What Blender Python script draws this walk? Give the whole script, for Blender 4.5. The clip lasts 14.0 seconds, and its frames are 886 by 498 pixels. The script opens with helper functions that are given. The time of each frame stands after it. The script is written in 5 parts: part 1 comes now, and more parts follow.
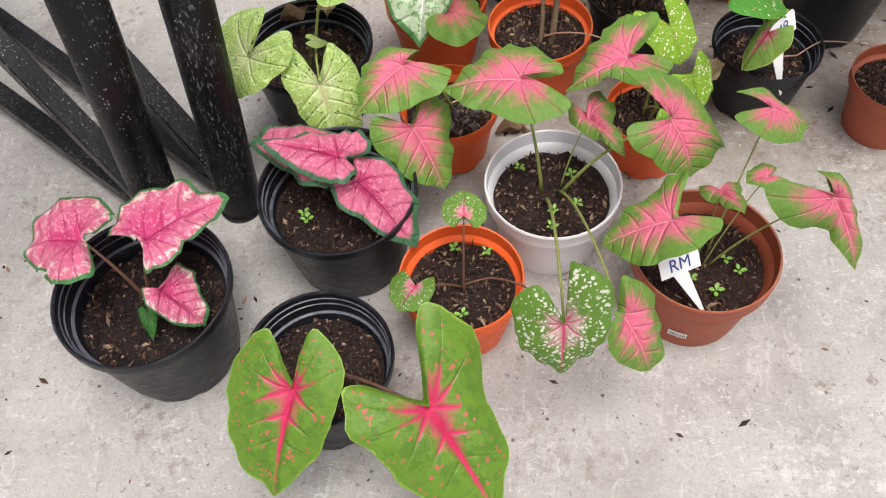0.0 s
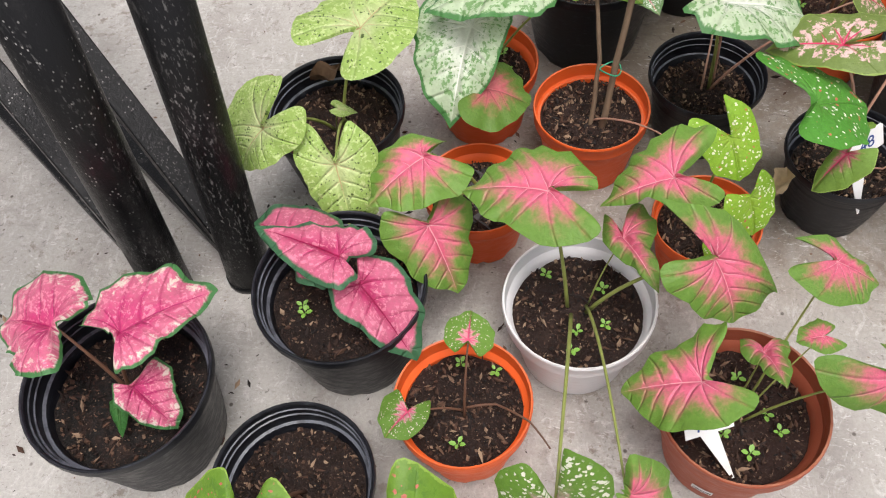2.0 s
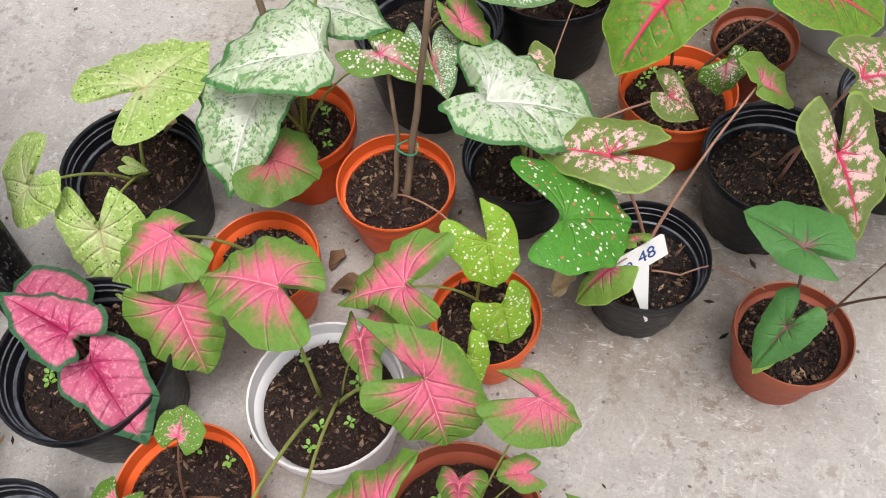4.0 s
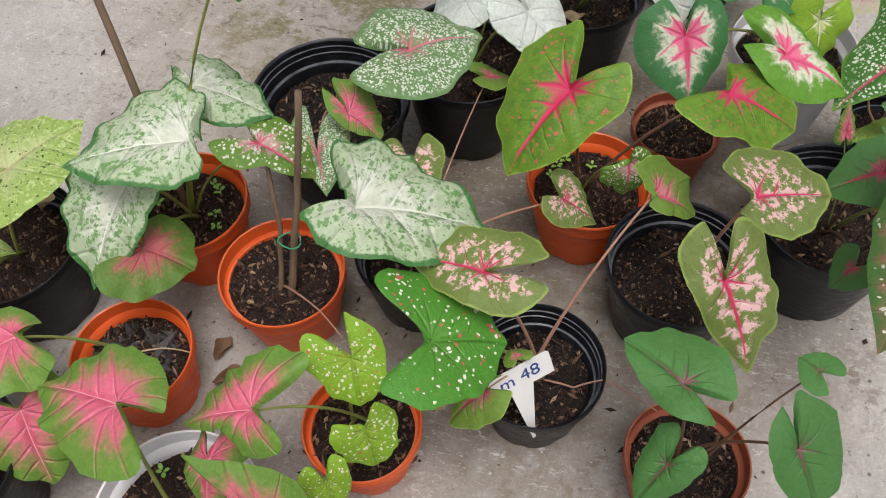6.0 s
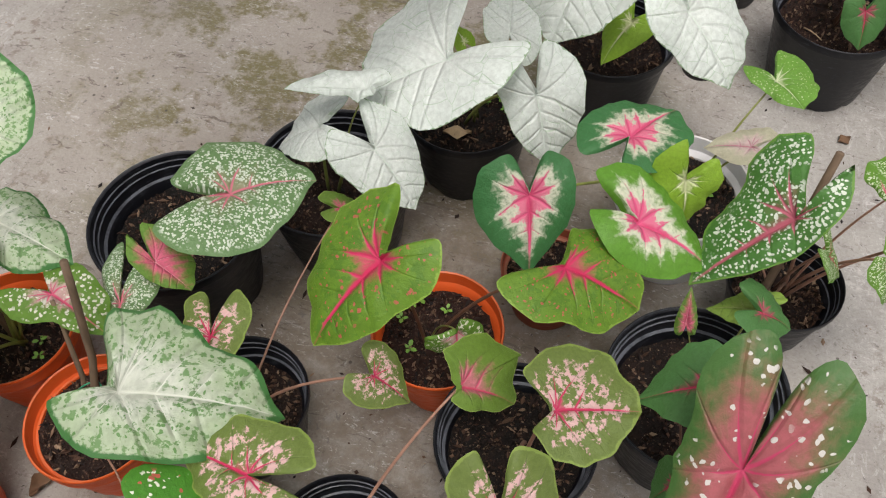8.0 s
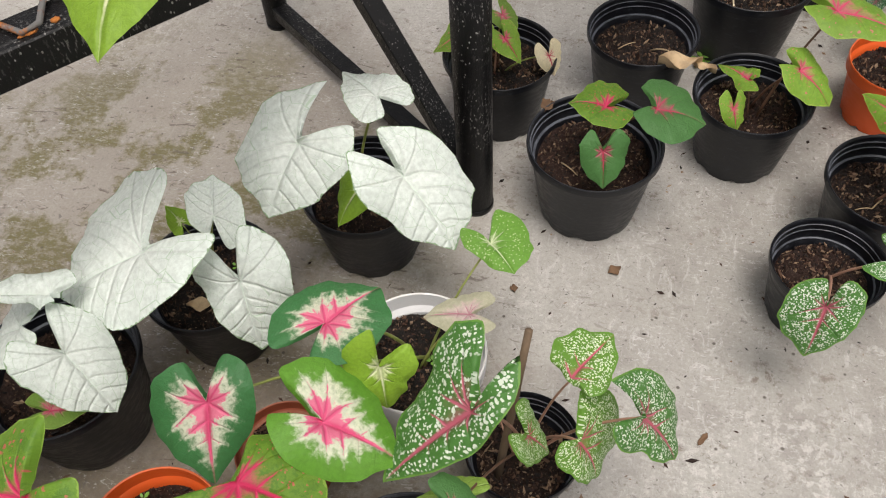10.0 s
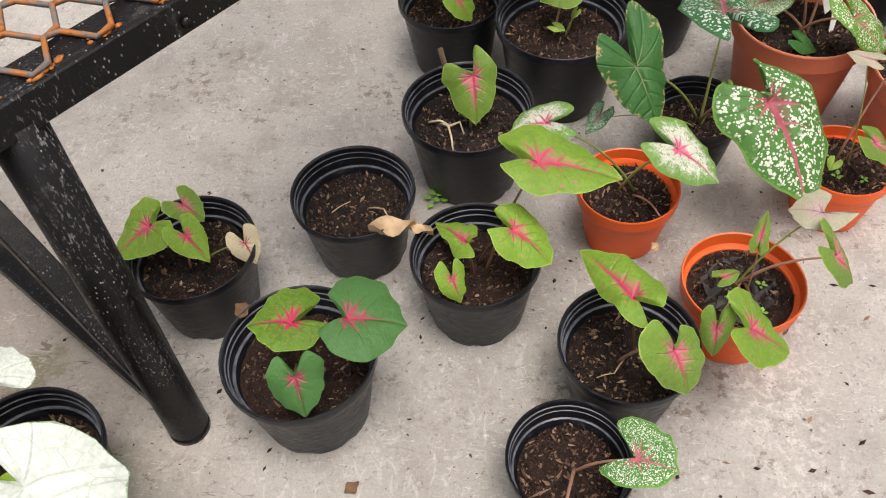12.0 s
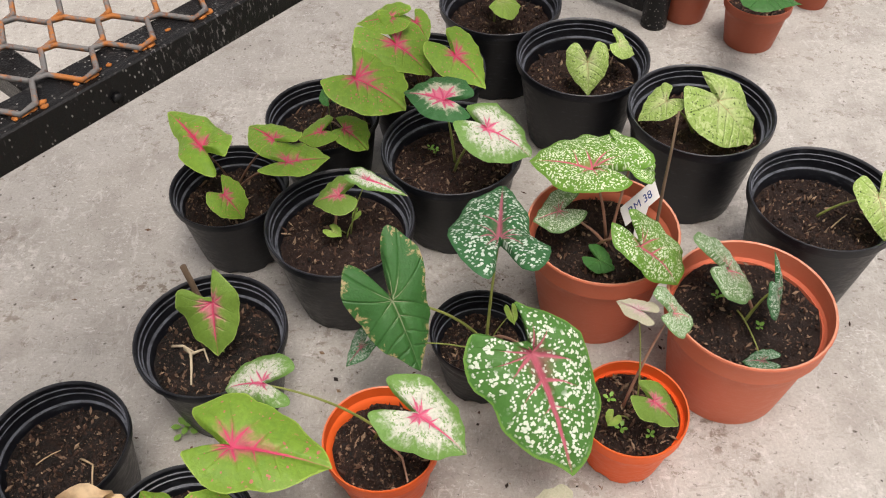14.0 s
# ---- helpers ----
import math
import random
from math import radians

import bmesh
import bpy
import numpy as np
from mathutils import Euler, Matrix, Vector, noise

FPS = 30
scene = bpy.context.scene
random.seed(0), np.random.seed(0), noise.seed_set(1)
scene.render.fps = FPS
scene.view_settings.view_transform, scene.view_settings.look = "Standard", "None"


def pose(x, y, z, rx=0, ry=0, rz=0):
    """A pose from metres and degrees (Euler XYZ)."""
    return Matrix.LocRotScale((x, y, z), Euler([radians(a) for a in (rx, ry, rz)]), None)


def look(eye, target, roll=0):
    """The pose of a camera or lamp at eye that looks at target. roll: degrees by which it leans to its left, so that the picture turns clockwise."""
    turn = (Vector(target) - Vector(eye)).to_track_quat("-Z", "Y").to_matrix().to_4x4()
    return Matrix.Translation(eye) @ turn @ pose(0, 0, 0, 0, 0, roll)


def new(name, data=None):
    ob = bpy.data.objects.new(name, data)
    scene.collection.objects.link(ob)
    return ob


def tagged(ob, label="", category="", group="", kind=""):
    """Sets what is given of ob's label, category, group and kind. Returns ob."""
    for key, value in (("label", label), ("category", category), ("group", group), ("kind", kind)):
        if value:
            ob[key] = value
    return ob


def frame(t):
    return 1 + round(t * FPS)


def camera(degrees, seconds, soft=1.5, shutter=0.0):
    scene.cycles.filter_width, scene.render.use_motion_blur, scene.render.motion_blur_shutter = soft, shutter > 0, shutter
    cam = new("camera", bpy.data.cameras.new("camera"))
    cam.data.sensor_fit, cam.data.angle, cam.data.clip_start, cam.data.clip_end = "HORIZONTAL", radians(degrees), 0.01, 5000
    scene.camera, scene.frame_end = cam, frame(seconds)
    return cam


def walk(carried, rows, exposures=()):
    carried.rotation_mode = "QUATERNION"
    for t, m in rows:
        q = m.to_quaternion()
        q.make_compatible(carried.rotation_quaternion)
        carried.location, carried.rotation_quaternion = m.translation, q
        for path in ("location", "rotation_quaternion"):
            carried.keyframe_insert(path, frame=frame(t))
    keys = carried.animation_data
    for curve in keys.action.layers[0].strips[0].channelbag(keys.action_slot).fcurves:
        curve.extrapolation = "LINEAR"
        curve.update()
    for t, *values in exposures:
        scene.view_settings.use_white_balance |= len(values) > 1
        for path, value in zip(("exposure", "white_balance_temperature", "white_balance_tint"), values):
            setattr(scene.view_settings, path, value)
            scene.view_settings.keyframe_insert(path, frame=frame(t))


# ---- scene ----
cam = camera(55.0, 14.0, 1.1)
PATH = [
    (0, (0.182, 0.143, 1.109), (0.09, 1.238, -0.562), -5.1),
    (0.5, (0.199, 0.214, 1.101), (0.084, 1.3, -0.574), -4.5),
    (1, (0.225, 0.294, 1.099), (0.065, 1.378, -0.574), -5.1),
    (1.5, (0.223, 0.318, 1.1), (0.014, 1.392, -0.574), -6.5),
    (2, (0.254, 0.351, 1.095), (-0.015, 1.401, -0.586), -7.5),
    (2.5, (0.334, 0.396, 1.098), (0.011, 1.412, -0.594), -8.3),
    (3, (0.412, 0.445, 1.102), (0.062, 1.441, -0.597), -8.2),
    (3.5, (0.494, 0.494, 1.107), (0.147, 1.493, -0.591), -7.3),
    (3.7, (0.529, 0.519, 1.109), (0.19, 1.52, -0.589), -6.8),
    (5.8, (0.656, 0.663, 1.096), (0.332, 1.712, -0.575), -3.3),
    (6, (0.675, 0.705, 1.1), (0.355, 1.75, -0.575), -3.2),
    (6.5, (0.728, 0.817, 1.106), (0.419, 1.856, -0.575), -2.7),
    (7, (0.742, 0.862, 1.118), (0.432, 1.903, -0.562), -2.0),
    (7.2, (0.748, 0.88, 1.122), (0.429, 1.918, -0.557), -1.8),
    (9.3, (1.104, 1.162, 1.134), (0.625, 2.178, -0.52), -6.2),
    (9.5, (1.117, 1.18, 1.146), (0.664, 2.232, -0.494), -5.8),
    (10, (1.144, 1.224, 1.175), (0.799, 2.376, -0.423), -4.4),
    (10.5, (1.206, 1.32, 1.19), (0.986, 2.544, -0.376), -3.5),
    (11, (1.263, 1.458, 1.182), (1.134, 2.699, -0.382), -3.4),
    (11.5, (1.298, 1.527, 1.176), (1.205, 2.76, -0.396), -4.1),
    (12, (1.379, 1.594, 1.173), (1.287, 2.83, -0.396), -4.7),
    (12.5, (1.513, 1.685, 1.179), (1.42, 2.941, -0.374), -4.4),
    (13, (1.606, 1.747, 1.195), (1.51, 3.031, -0.336), -3.6),
    (13.5, (1.668, 1.82, 1.201), (1.592, 3.129, -0.308), -2.6),
    (14, (1.733, 1.937, 1.203), (1.701, 3.271, -0.287), -1.8),
]
walk(cam, [(t, look(eye, target, roll)) for t, eye, target, roll in PATH], [(0.0, 0.64, 6500, 14.5), (4.0, 0.6, 6500, 14.5), (6.0, 0.26, 6550, 14.5), (7.0, 0.16, 6600, 14.5), (9.8, 0.27, 6750, 12.5), (11.5, 0.57, 6850, 14.5), (14.0, 0.5, 6950, 15.5)])

# ---- light ----
world = bpy.data.worlds.new("overcast_sky")
scene.world = world
world.use_nodes = True
wn = world.node_tree.nodes
sky = wn.new("ShaderNodeTexSky")
sky.sky_type, sky.sun_disc = "NISHITA", False
sky.sun_elevation, sky.sun_rotation, sky.dust_density, sky.air_density = radians(76), radians(148), 4.0, 1.0
hsv = wn.new("ShaderNodeHueSaturation")
hsv.inputs["Saturation"].default_value = 0.18
world.node_tree.links.new(sky.outputs[0], hsv.inputs["Color"])
world.node_tree.links.new(hsv.outputs[0], wn["Background"].inputs[0])
wn["Background"].inputs[1].default_value = 0.11
sun = new("sun", bpy.data.lights.new("sun", "SUN"))
sun.data.energy, sun.data.angle, sun.data.color = 1.6, radians(26), (1.0, 0.97, 0.93)
sun.matrix_world = look((1.7, 0.8, 4.0), (1.2, 1.6, 0.0))

# ---- materials ----


class Net:
    """A small helper round one node material."""

    def __init__(self, name):
        self.mat = bpy.data.materials.new(name)
        self.mat.use_nodes = True
        self.nodes, self.links = self.mat.node_tree.nodes, self.mat.node_tree.links
        self.bsdf = self.nodes["Principled BSDF"]

    def put(self, socket, value):
        if isinstance(value, bpy.types.NodeSocket):
            self.links.new(value, socket)
        elif value is not None:
            if hasattr(socket.default_value, "__len__") and not hasattr(value, "__len__"):
                value = (value,) * len(socket.default_value)
            elif hasattr(value, "__len__") and len(value) == 3 and len(socket.default_value) == 4:
                value = (*value, 1)
            socket.default_value = value

    def math(self, op, a, b=None, c=None, clamp=False):
        n = self.nodes.new("ShaderNodeMath")
        n.operation, n.use_clamp = op, clamp
        for s, v in zip(n.inputs, (a, b, c)):
            self.put(s, v)
        return n.outputs[0]

    def step(self, x, lo, hi, a=0.0, b=1.0):
        n = self.nodes.new("ShaderNodeMapRange")
        n.interpolation_type = "SMOOTHSTEP"
        for s, v in zip(n.inputs, (x, lo, hi, a, b)):
            self.put(s, v)
        return n.outputs[0]

    def mix(self, f, a, b):
        n = self.nodes.new("ShaderNodeMix")
        n.data_type = "RGBA"
        self.put(n.inputs[0], f), self.put(n.inputs[6], a), self.put(n.inputs[7], b)
        return n.outputs[2]

    def noise(self, at, scale, detail=3.0, rough=0.55, distort=0.0):
        n = self.nodes.new("ShaderNodeTexNoise")
        self.put(n.inputs["Vector"], at)
        n.inputs["Scale"].default_value, n.inputs["Detail"].default_value = scale, detail
        n.inputs["Roughness"].default_value, n.inputs["Distortion"].default_value = rough, distort
        return n.outputs[0]

    def voronoi(self, at, scale, feature="F1"):
        n = self.nodes.new("ShaderNodeTexVoronoi")
        n.feature = feature
        self.put(n.inputs["Vector"], at)
        n.inputs["Scale"].default_value = scale
        return n.outputs[0]

    def place(self, scale=(1, 1, 1)):
        n = self.nodes.new("ShaderNodeNewGeometry")
        m = self.nodes.new("ShaderNodeMapping")
        m.inputs["Scale"].default_value = scale
        self.links.new(n.outputs["Position"], m.inputs[0])
        return m.outputs[0]

    def bump(self, height, strength, distance):
        n = self.nodes.new("ShaderNodeBump")
        n.inputs["Strength"].default_value, n.inputs["Distance"].default_value = strength, distance
        self.put(n.inputs["Height"], height)
        self.links.new(n.outputs[0], self.bsdf.inputs["Normal"])

    def done(self, colour, rough, metal=0.0):
        self.put(self.bsdf.inputs["Base Color"], colour)
        self.put(self.bsdf.inputs["Roughness"], rough)
        self.put(self.bsdf.inputs["Metallic"], metal)
        return self.mat


def concrete():
    n = Net("concrete")
    p = n.place()
    big, mid, fine = n.noise(p, 1.6, 4), n.noise(p, 9, 5, 0.65), n.noise(p, 190, 5, 0.8)
    streak = n.noise(n.place((13, 6, 1)), 3.2, 7, 0.75, 1.6)
    c = n.mix(n.step(big, 0.3, 0.7), (0.392, 0.374, 0.338), (0.485, 0.467, 0.43))
    c = n.mix(n.step(mid, 0.42, 0.68, 0, 0.6), c, (0.29, 0.265, 0.24))
    c = n.mix(n.step(streak, 0.54, 0.64, 0, 0.55), c, (0.60, 0.585, 0.56))
    worn = n.math("MULTIPLY", n.step(n.noise(p, 3.1, 3), 0.52, 0.66), n.step(n.noise(p, 60, 5, 0.75), 0.5, 0.58, 0, 0.6))
    c = n.mix(worn, c, (0.66, 0.64, 0.60))
    # brown dirt round the pots and a mossy patch behind the white plants
    dirt = n.math("MULTIPLY", n.step(n.noise(p, 4.3, 4), 0.5, 0.7), n.step(n.noise(p, 48, 4, 0.7), 0.52, 0.6, 0, 0.8))
    c = n.mix(dirt, c, (0.17, 0.125, 0.085))
    scratch = n.math("MULTIPLY", n.step(n.noise(n.place((34, 11, 1)), 2.0, 5, 0.75, 1.8), 0.6, 0.68, 0, 0.4), n.step(n.noise(p, 2.2, 2), 0.45, 0.6))
    c = n.mix(scratch, c, (0.68, 0.665, 0.64))
    grime = n.math("MULTIPLY", n.step(n.noise(p, 24, 6, 0.78), 0.57, 0.64, 0, 0.75), n.step(n.noise(p, 2.7, 3), 0.4, 0.6))
    c = n.mix(grime, c, (0.20, 0.165, 0.125))
    sep = n.nodes.new("ShaderNodeSeparateXYZ")
    n.links.new(p, sep.inputs[0])
    dx = n.math("SUBTRACT", sep.outputs[0], 0.33)
    dy = n.math("SUBTRACT", sep.outputs[1], 2.0)
    d = n.math("ADD", n.math("MULTIPLY", dx, dx), n.math("MULTIPLY", dy, dy))
    c = n.mix(n.step(n.math("ADD", d, n.math("MULTIPLY", n.noise(p, 3, 4), 0.4)), 0.3, 0.85, 0.5, 0), c, (0.37, 0.31, 0.25))
    patch = n.math("MULTIPLY", n.step(n.noise(p, 6, 6, 0.7), 0.47, 0.56), n.step(n.noise(n.place((1, 1.6, 1)), 55, 5, 0.8), 0.36, 0.55, 0.3, 1))
    c = n.mix(n.math("MULTIPLY", n.math("MULTIPLY", n.step(d, 0.05, 0.45, 1, 0), patch), 0.9), c, (0.15, 0.13, 0.03))
    # trodden soil between the crowded pots
    ex, ey = n.math("SUBTRACT", sep.outputs[0], 0.62), n.math("SUBTRACT", sep.outputs[1], 1.5)
    e = n.math("ADD", n.math("MULTIPLY", ex, ex), n.math("MULTIPLY", ey, ey))
    soiled = n.math("MULTIPLY", n.step(n.math("ADD", e, n.math("MULTIPLY", n.noise(p, 5, 4), 0.3)), 0.2, 0.55, 1, 0), n.step(n.noise(p, 30, 5, 0.75), 0.3, 0.65, 0.35, 0.9))
    c = n.mix(soiled, c, (0.20, 0.155, 0.11))
    drag = n.math("MULTIPLY", n.step(n.noise(n.place((9, 26, 1)), 2.4, 4, 0.7, 1.2), 0.6, 0.66, 0, 0.8), n.step(d, 0.2, 1.0, 1, 0.25))
    c = n.mix(drag, c, (0.13, 0.10, 0.075))
    spots = n.math("MULTIPLY", n.step(n.voronoi(p, 30), 0.05, 0.11, 0.9, 0), n.step(n.noise(p, 5, 2), 0.42, 0.55))
    c = n.mix(spots, c, (0.07, 0.055, 0.04))
    # pale trowel flecks, dark pores and pits
    fleck = n.noise(n.place((1.0, 2.6, 1)), 62, 5, 0.72, 1.2)
    c = n.mix(n.math("MULTIPLY", n.step(fleck, 0.57, 0.64, 0, 0.65), n.step(n.noise(p, 7, 3), 0.36, 0.6)), c, (0.70, 0.685, 0.66))
    pore = n.noise(p, 105, 4, 0.7, 0.8)
    c = n.mix(n.step(pore, 0.60, 0.68, 0, 0.7), c, (0.15, 0.135, 0.12))
    n.bump(n.math("ADD", n.math("MULTIPLY", mid, 0.6), n.math("ADD", n.math("MULTIPLY", fine, 0.4), n.math("MULTIPLY", pore, -0.6))), 0.5, 0.004)
    c = n.mix(n.step(fine, 0.35, 0.7, 0, 0.34), c, (0.17, 0.16, 0.15))
    return n.done(c, n.step(big, 0.3, 0.7, 0.6, 0.8))


def plastic(name, colour, dust_and_glint, rough=0.42, amount=0.5):
    n = Net(name)
    p = n.place()
    scuff = n.noise(n.place((1, 1, 3)), 55, 5, 0.7)
    c = n.mix(n.step(scuff, 0.5, 0.78, 0, amount), colour, dust_and_glint)
    info = n.nodes.new("ShaderNodeObjectInfo")
    c = n.mix(n.math("MULTIPLY", info.outputs["Random"], 0.18), c, [v * 0.6 for v in colour])
    c = n.mix(n.step(n.voronoi(p, 130), 0.05, 0.1, amount * 0.7, 0), c, dust_and_glint)
    # dust on ledges and rims, doubling as rim highlights painted into the colour
    geo = n.nodes.new("ShaderNodeNewGeometry")
    face = n.nodes.new("ShaderNodeSeparateXYZ")
    n.links.new(geo.outputs["True Normal"], face.inputs[0])
    dusty_glint = n.math("MULTIPLY", n.step(face.outputs[2], 0.75, 0.97), n.step(n.noise(p, 34, 4, 0.7), 0.34, 0.6, 0.3, 0.95))
    c = n.mix(n.math("MULTIPLY", dusty_glint, min(1.0, amount * 2.4)), c, dust_and_glint)
    n.bump(n.noise(p, 90, 3), 0.12, 0.002)
    n.bsdf.inputs["Specular IOR Level"].default_value = 0.4
    return n.done(c, n.step(scuff, 0.3, 0.75, rough - 0.06, rough + 0.25))


def soil_material():
    n = Net("potting_soil")
    p = n.place()
    a, b = n.noise(p, 38, 5, 0.7), n.noise(p, 210, 4, 0.75)
    info = n.nodes.new("ShaderNodeObjectInfo")
    base = n.mix(info.outputs["Random"], (0.009, 0.007, 0.0055), (0.046, 0.017, 0.010))
    c = n.mix(n.step(a, 0.45, 0.75), base, (0.06, 0.029, 0.018))
    c = n.mix(n.step(b, 0.58, 0.68, 0, 0.85), c, (0.17, 0.11, 0.075))
    c = n.mix(n.step(n.voronoi(p, 95), 0.05, 0.12, 0.5, 0), c, (0.2, 0.14, 0.09))
    n.bump(n.math("ADD", a, b), 1.0, 0.014)
    return n.done(c, 0.92)


def crumb_material():
    n = Net("soil_crumbs")
    g = n.nodes.new("ShaderNodeNewGeometry")
    ramp = n.nodes.new("ShaderNodeValToRGB")
    n.links.new(g.outputs["Random Per Island"], ramp.inputs[0])
    e = ramp.color_ramp.elements
    e[0].color, e[1].color = (0.012, 0.009, 0.008, 1), (0.36, 0.25, 0.16, 1)
    for at, col in ((0.45, (0.030, 0.014, 0.009, 1)), (0.72, (0.10, 0.05, 0.03, 1)), (0.9, (0.22, 0.14, 0.09, 1))):
        e.new(at).color = col
    return n.done(ramp.outputs[0], 0.9)


def painted_steel():
    n = Net("black_painted_steel")
    p = n.place((1, 1, 0.45))
    chip, mark = n.noise(p, 22, 7, 0.78), n.noise(n.place((1, 1, 0.3)), 300, 3, 0.6)
    c = n.mix(n.step(chip, 0.57, 0.66, 0, 0.6), (0.0055, 0.0055, 0.006), (0.07, 0.067, 0.064))
    bare = n.math("MULTIPLY", n.step(n.noise(p, 7, 3), 0.5, 0.66), n.step(mark, 0.56, 0.66, 0, 0.6))
    c = n.mix(bare, c, (0.27, 0.26, 0.25))
    speck = n.math("MULTIPLY", n.step(n.voronoi(n.place((1, 1, 0.6)), 170), 0.12, 0.22, 0.75, 0), n.step(n.noise(p, 13, 4, 0.7), 0.44, 0.6))
    c = n.mix(speck, c, (0.36, 0.35, 0.33))
    n.bump(n.math("ADD", chip, n.math("MULTIPLY", mark, 0.3)), 0.6, 0.003)
    n.bsdf.inputs["Specular IOR Level"].default_value = 0.25
    return n.done(c, n.step(chip, 0.45, 0.65, 0.3, 0.6))


def rusty_mesh():
    n = Net("rusty_expanded_metal")
    p = n.place()
    r = n.noise(p, 26, 5, 0.7)
    c = n.mix(n.step(r, 0.46, 0.58), (0.17, 0.165, 0.16), (0.42, 0.15, 0.035))
    c = n.mix(n.step(n.noise(p, 120, 3), 0.55, 0.7, 0, 0.6), c, (0.16, 0.05, 0.02))
    n.bump(r, 0.6, 0.004)
    return n.done(c, 0.75, 0.2)


def plain(name, colour, rough=0.6, grain=0.25, scale=60.0, stretch=(1, 1, 1)):
    n = Net(name)
    f = n.noise(n.place(stretch), scale, 4, 0.65)
    n.bump(f, 0.3, 0.002)
    return n.done(n.mix(n.step(f, 0.35, 0.7, 0, grain), colour, [v * 0.45 for v in colour]), rough)


def leaf_material(name, edge, centre, reach, soft, vein, width, vein_reach=0.95, splash=None, spots=None,
                  specks=None, margin=None, net=None, streaks=None, side=0.6, fade=0.22):
    """reach, soft: where the centre's colour gives way to the edge's. splash: colour, from, to, cut. spots and specks: colour, scale, size, from."""
    n = Net("leaf_" + name)
    polar, flat = n.nodes.new("ShaderNodeUVMap"), n.nodes.new("ShaderNodeUVMap")
    polar.uv_map, flat.uv_map = "polar", "flat"
    sep = n.nodes.new("ShaderNodeSeparateXYZ")
    n.links.new(polar.outputs[0], sep.inputs[0])
    rho, th = sep.outputs[0], n.math("ABSOLUTE", n.math("MULTIPLY_ADD", sep.outputs[1], 2.0, -1.0))
    info = n.nodes.new("ShaderNodeObjectInfo")
    shift = n.nodes.new("ShaderNodeVectorMath")
    shift.operation = "MULTIPLY_ADD"
    n.links.new(info.outputs["Random"], shift.inputs[0])
    shift.inputs[1].default_value = (37.0, 53.0, 11.0)
    n.links.new(flat.outputs[0], shift.inputs[2])
    at = shift.outputs[0]
    wob = n.noise(at, 5.0, 3)
    wobble = n.math("MULTIPLY", n.math("SUBTRACT", wob, 0.5), 0.5)
    fine = n.noise(at, 16.0, 4, 0.65)
    # feathering that runs outwards from the joint
    ray = n.nodes.new("ShaderNodeCombineXYZ")
    n.put(ray.inputs[0], n.math("MULTIPLY", n.math("MULTIPLY_ADD", sep.outputs[1], 2.0, -1.0), 2.2))
    n.put(ray.inputs[1], n.math("MULTIPLY", rho, 0.8))
    n.put(ray.inputs[2], n.math("MULTIPLY", info.outputs["Random"], 40.0))
    streak = n.noise(ray.outputs[0], 9.0, 4, 0.65, 0.6)
    frill = n.math("MULTIPLY_ADD", n.math("SUBTRACT", fine, 0.5), 0.3, n.math("MULTIPLY", n.math("SUBTRACT", streak, 0.5), 0.42))
    # distance to the nearest of the radiating veins
    fl = n.nodes.new("ShaderNodeSeparateXYZ")
    n.links.new(flat.outputs[0], fl.inputs[0])
    ax = n.math("ABSOLUTE", n.math("MULTIPLY_ADD", wobble, 0.03, fl.outputs[0]))
    dist = n.math("MULTIPLY_ADD", ax, 1.8, n.math("MULTIPLY", n.math("MAXIMUM", n.math("MULTIPLY", fl.outputs[1], -1.0), 0.0), 5.0))
    # side veins leave the midrib at a slant and curve forward; the lobes' veins radiate from the joint
    slant = n.math("SUBTRACT", fl.outputs[1], n.math("MULTIPLY_ADD", n.math("MULTIPLY", ax, ax), 0.5, n.math("MULTIPLY", ax, 0.42)))
    turn = n.math("MULTIPLY_ADD", slant, 1 / 0.21, n.math("MULTIPLY", wobble, 0.5))
    off = n.math("ABSOLUTE", n.math("SUBTRACT", n.math("FRACT", n.math("ADD", turn, 0.5)), 0.5))
    near = n.math("ADD", n.math("MULTIPLY", off, 0.21 * 1.7), n.step(slant, -0.12, -0.04, 1.0, 0.0))
    bent = n.math("MULTIPLY_ADD", rho, -0.05, th)
    for a, k in ((0.57, 1.7), (0.72, 1.6), (0.87, 1.1)):
        d = n.math("MULTIPLY", n.math("MULTIPLY", n.math("ABSOLUTE", n.math("SUBTRACT", bent, a)), rho), 3.1 * k)
        near = n.math("MINIMUM", near, d)
    sidev = n.math("ADD", n.math("DIVIDE", near, side), n.math("MULTIPLY", n.math("MAXIMUM", n.math("SUBTRACT", n.math("ADD", rho, wobble), 0.25), 0.0), fade))
    veind = n.math("MINIMUM", dist, sidev)
    # feathered light zone along the veins
    star = n.math("ADD", n.math("ADD", rho, wobble), n.math("MULTIPLY", n.math("MINIMUM", veind, 0.25), 0.9))
    blend = n.step(n.math("ADD", star, frill), reach - soft, reach + soft)
    c = n.mix(blend, centre, edge)
    tone = n.step(fine, 0.3, 0.7, 0, 0.34)
    c = n.mix(tone, c, n.mix(0.55, c, (0.03, 0.06, 0.01)))
    if splash:
        col, lo, hi, cut = splash
        zone = n.math("MULTIPLY", n.step(n.math("ADD", star, frill), lo, lo + 0.12), n.step(n.math("ADD", star, frill), hi - 0.12, hi, 1, 0))
        c = n.mix(n.math("MULTIPLY", zone, n.step(n.noise(at, 9.0, 4, 0.7), cut, cut + 0.08, 0, 0.92)), c, col)
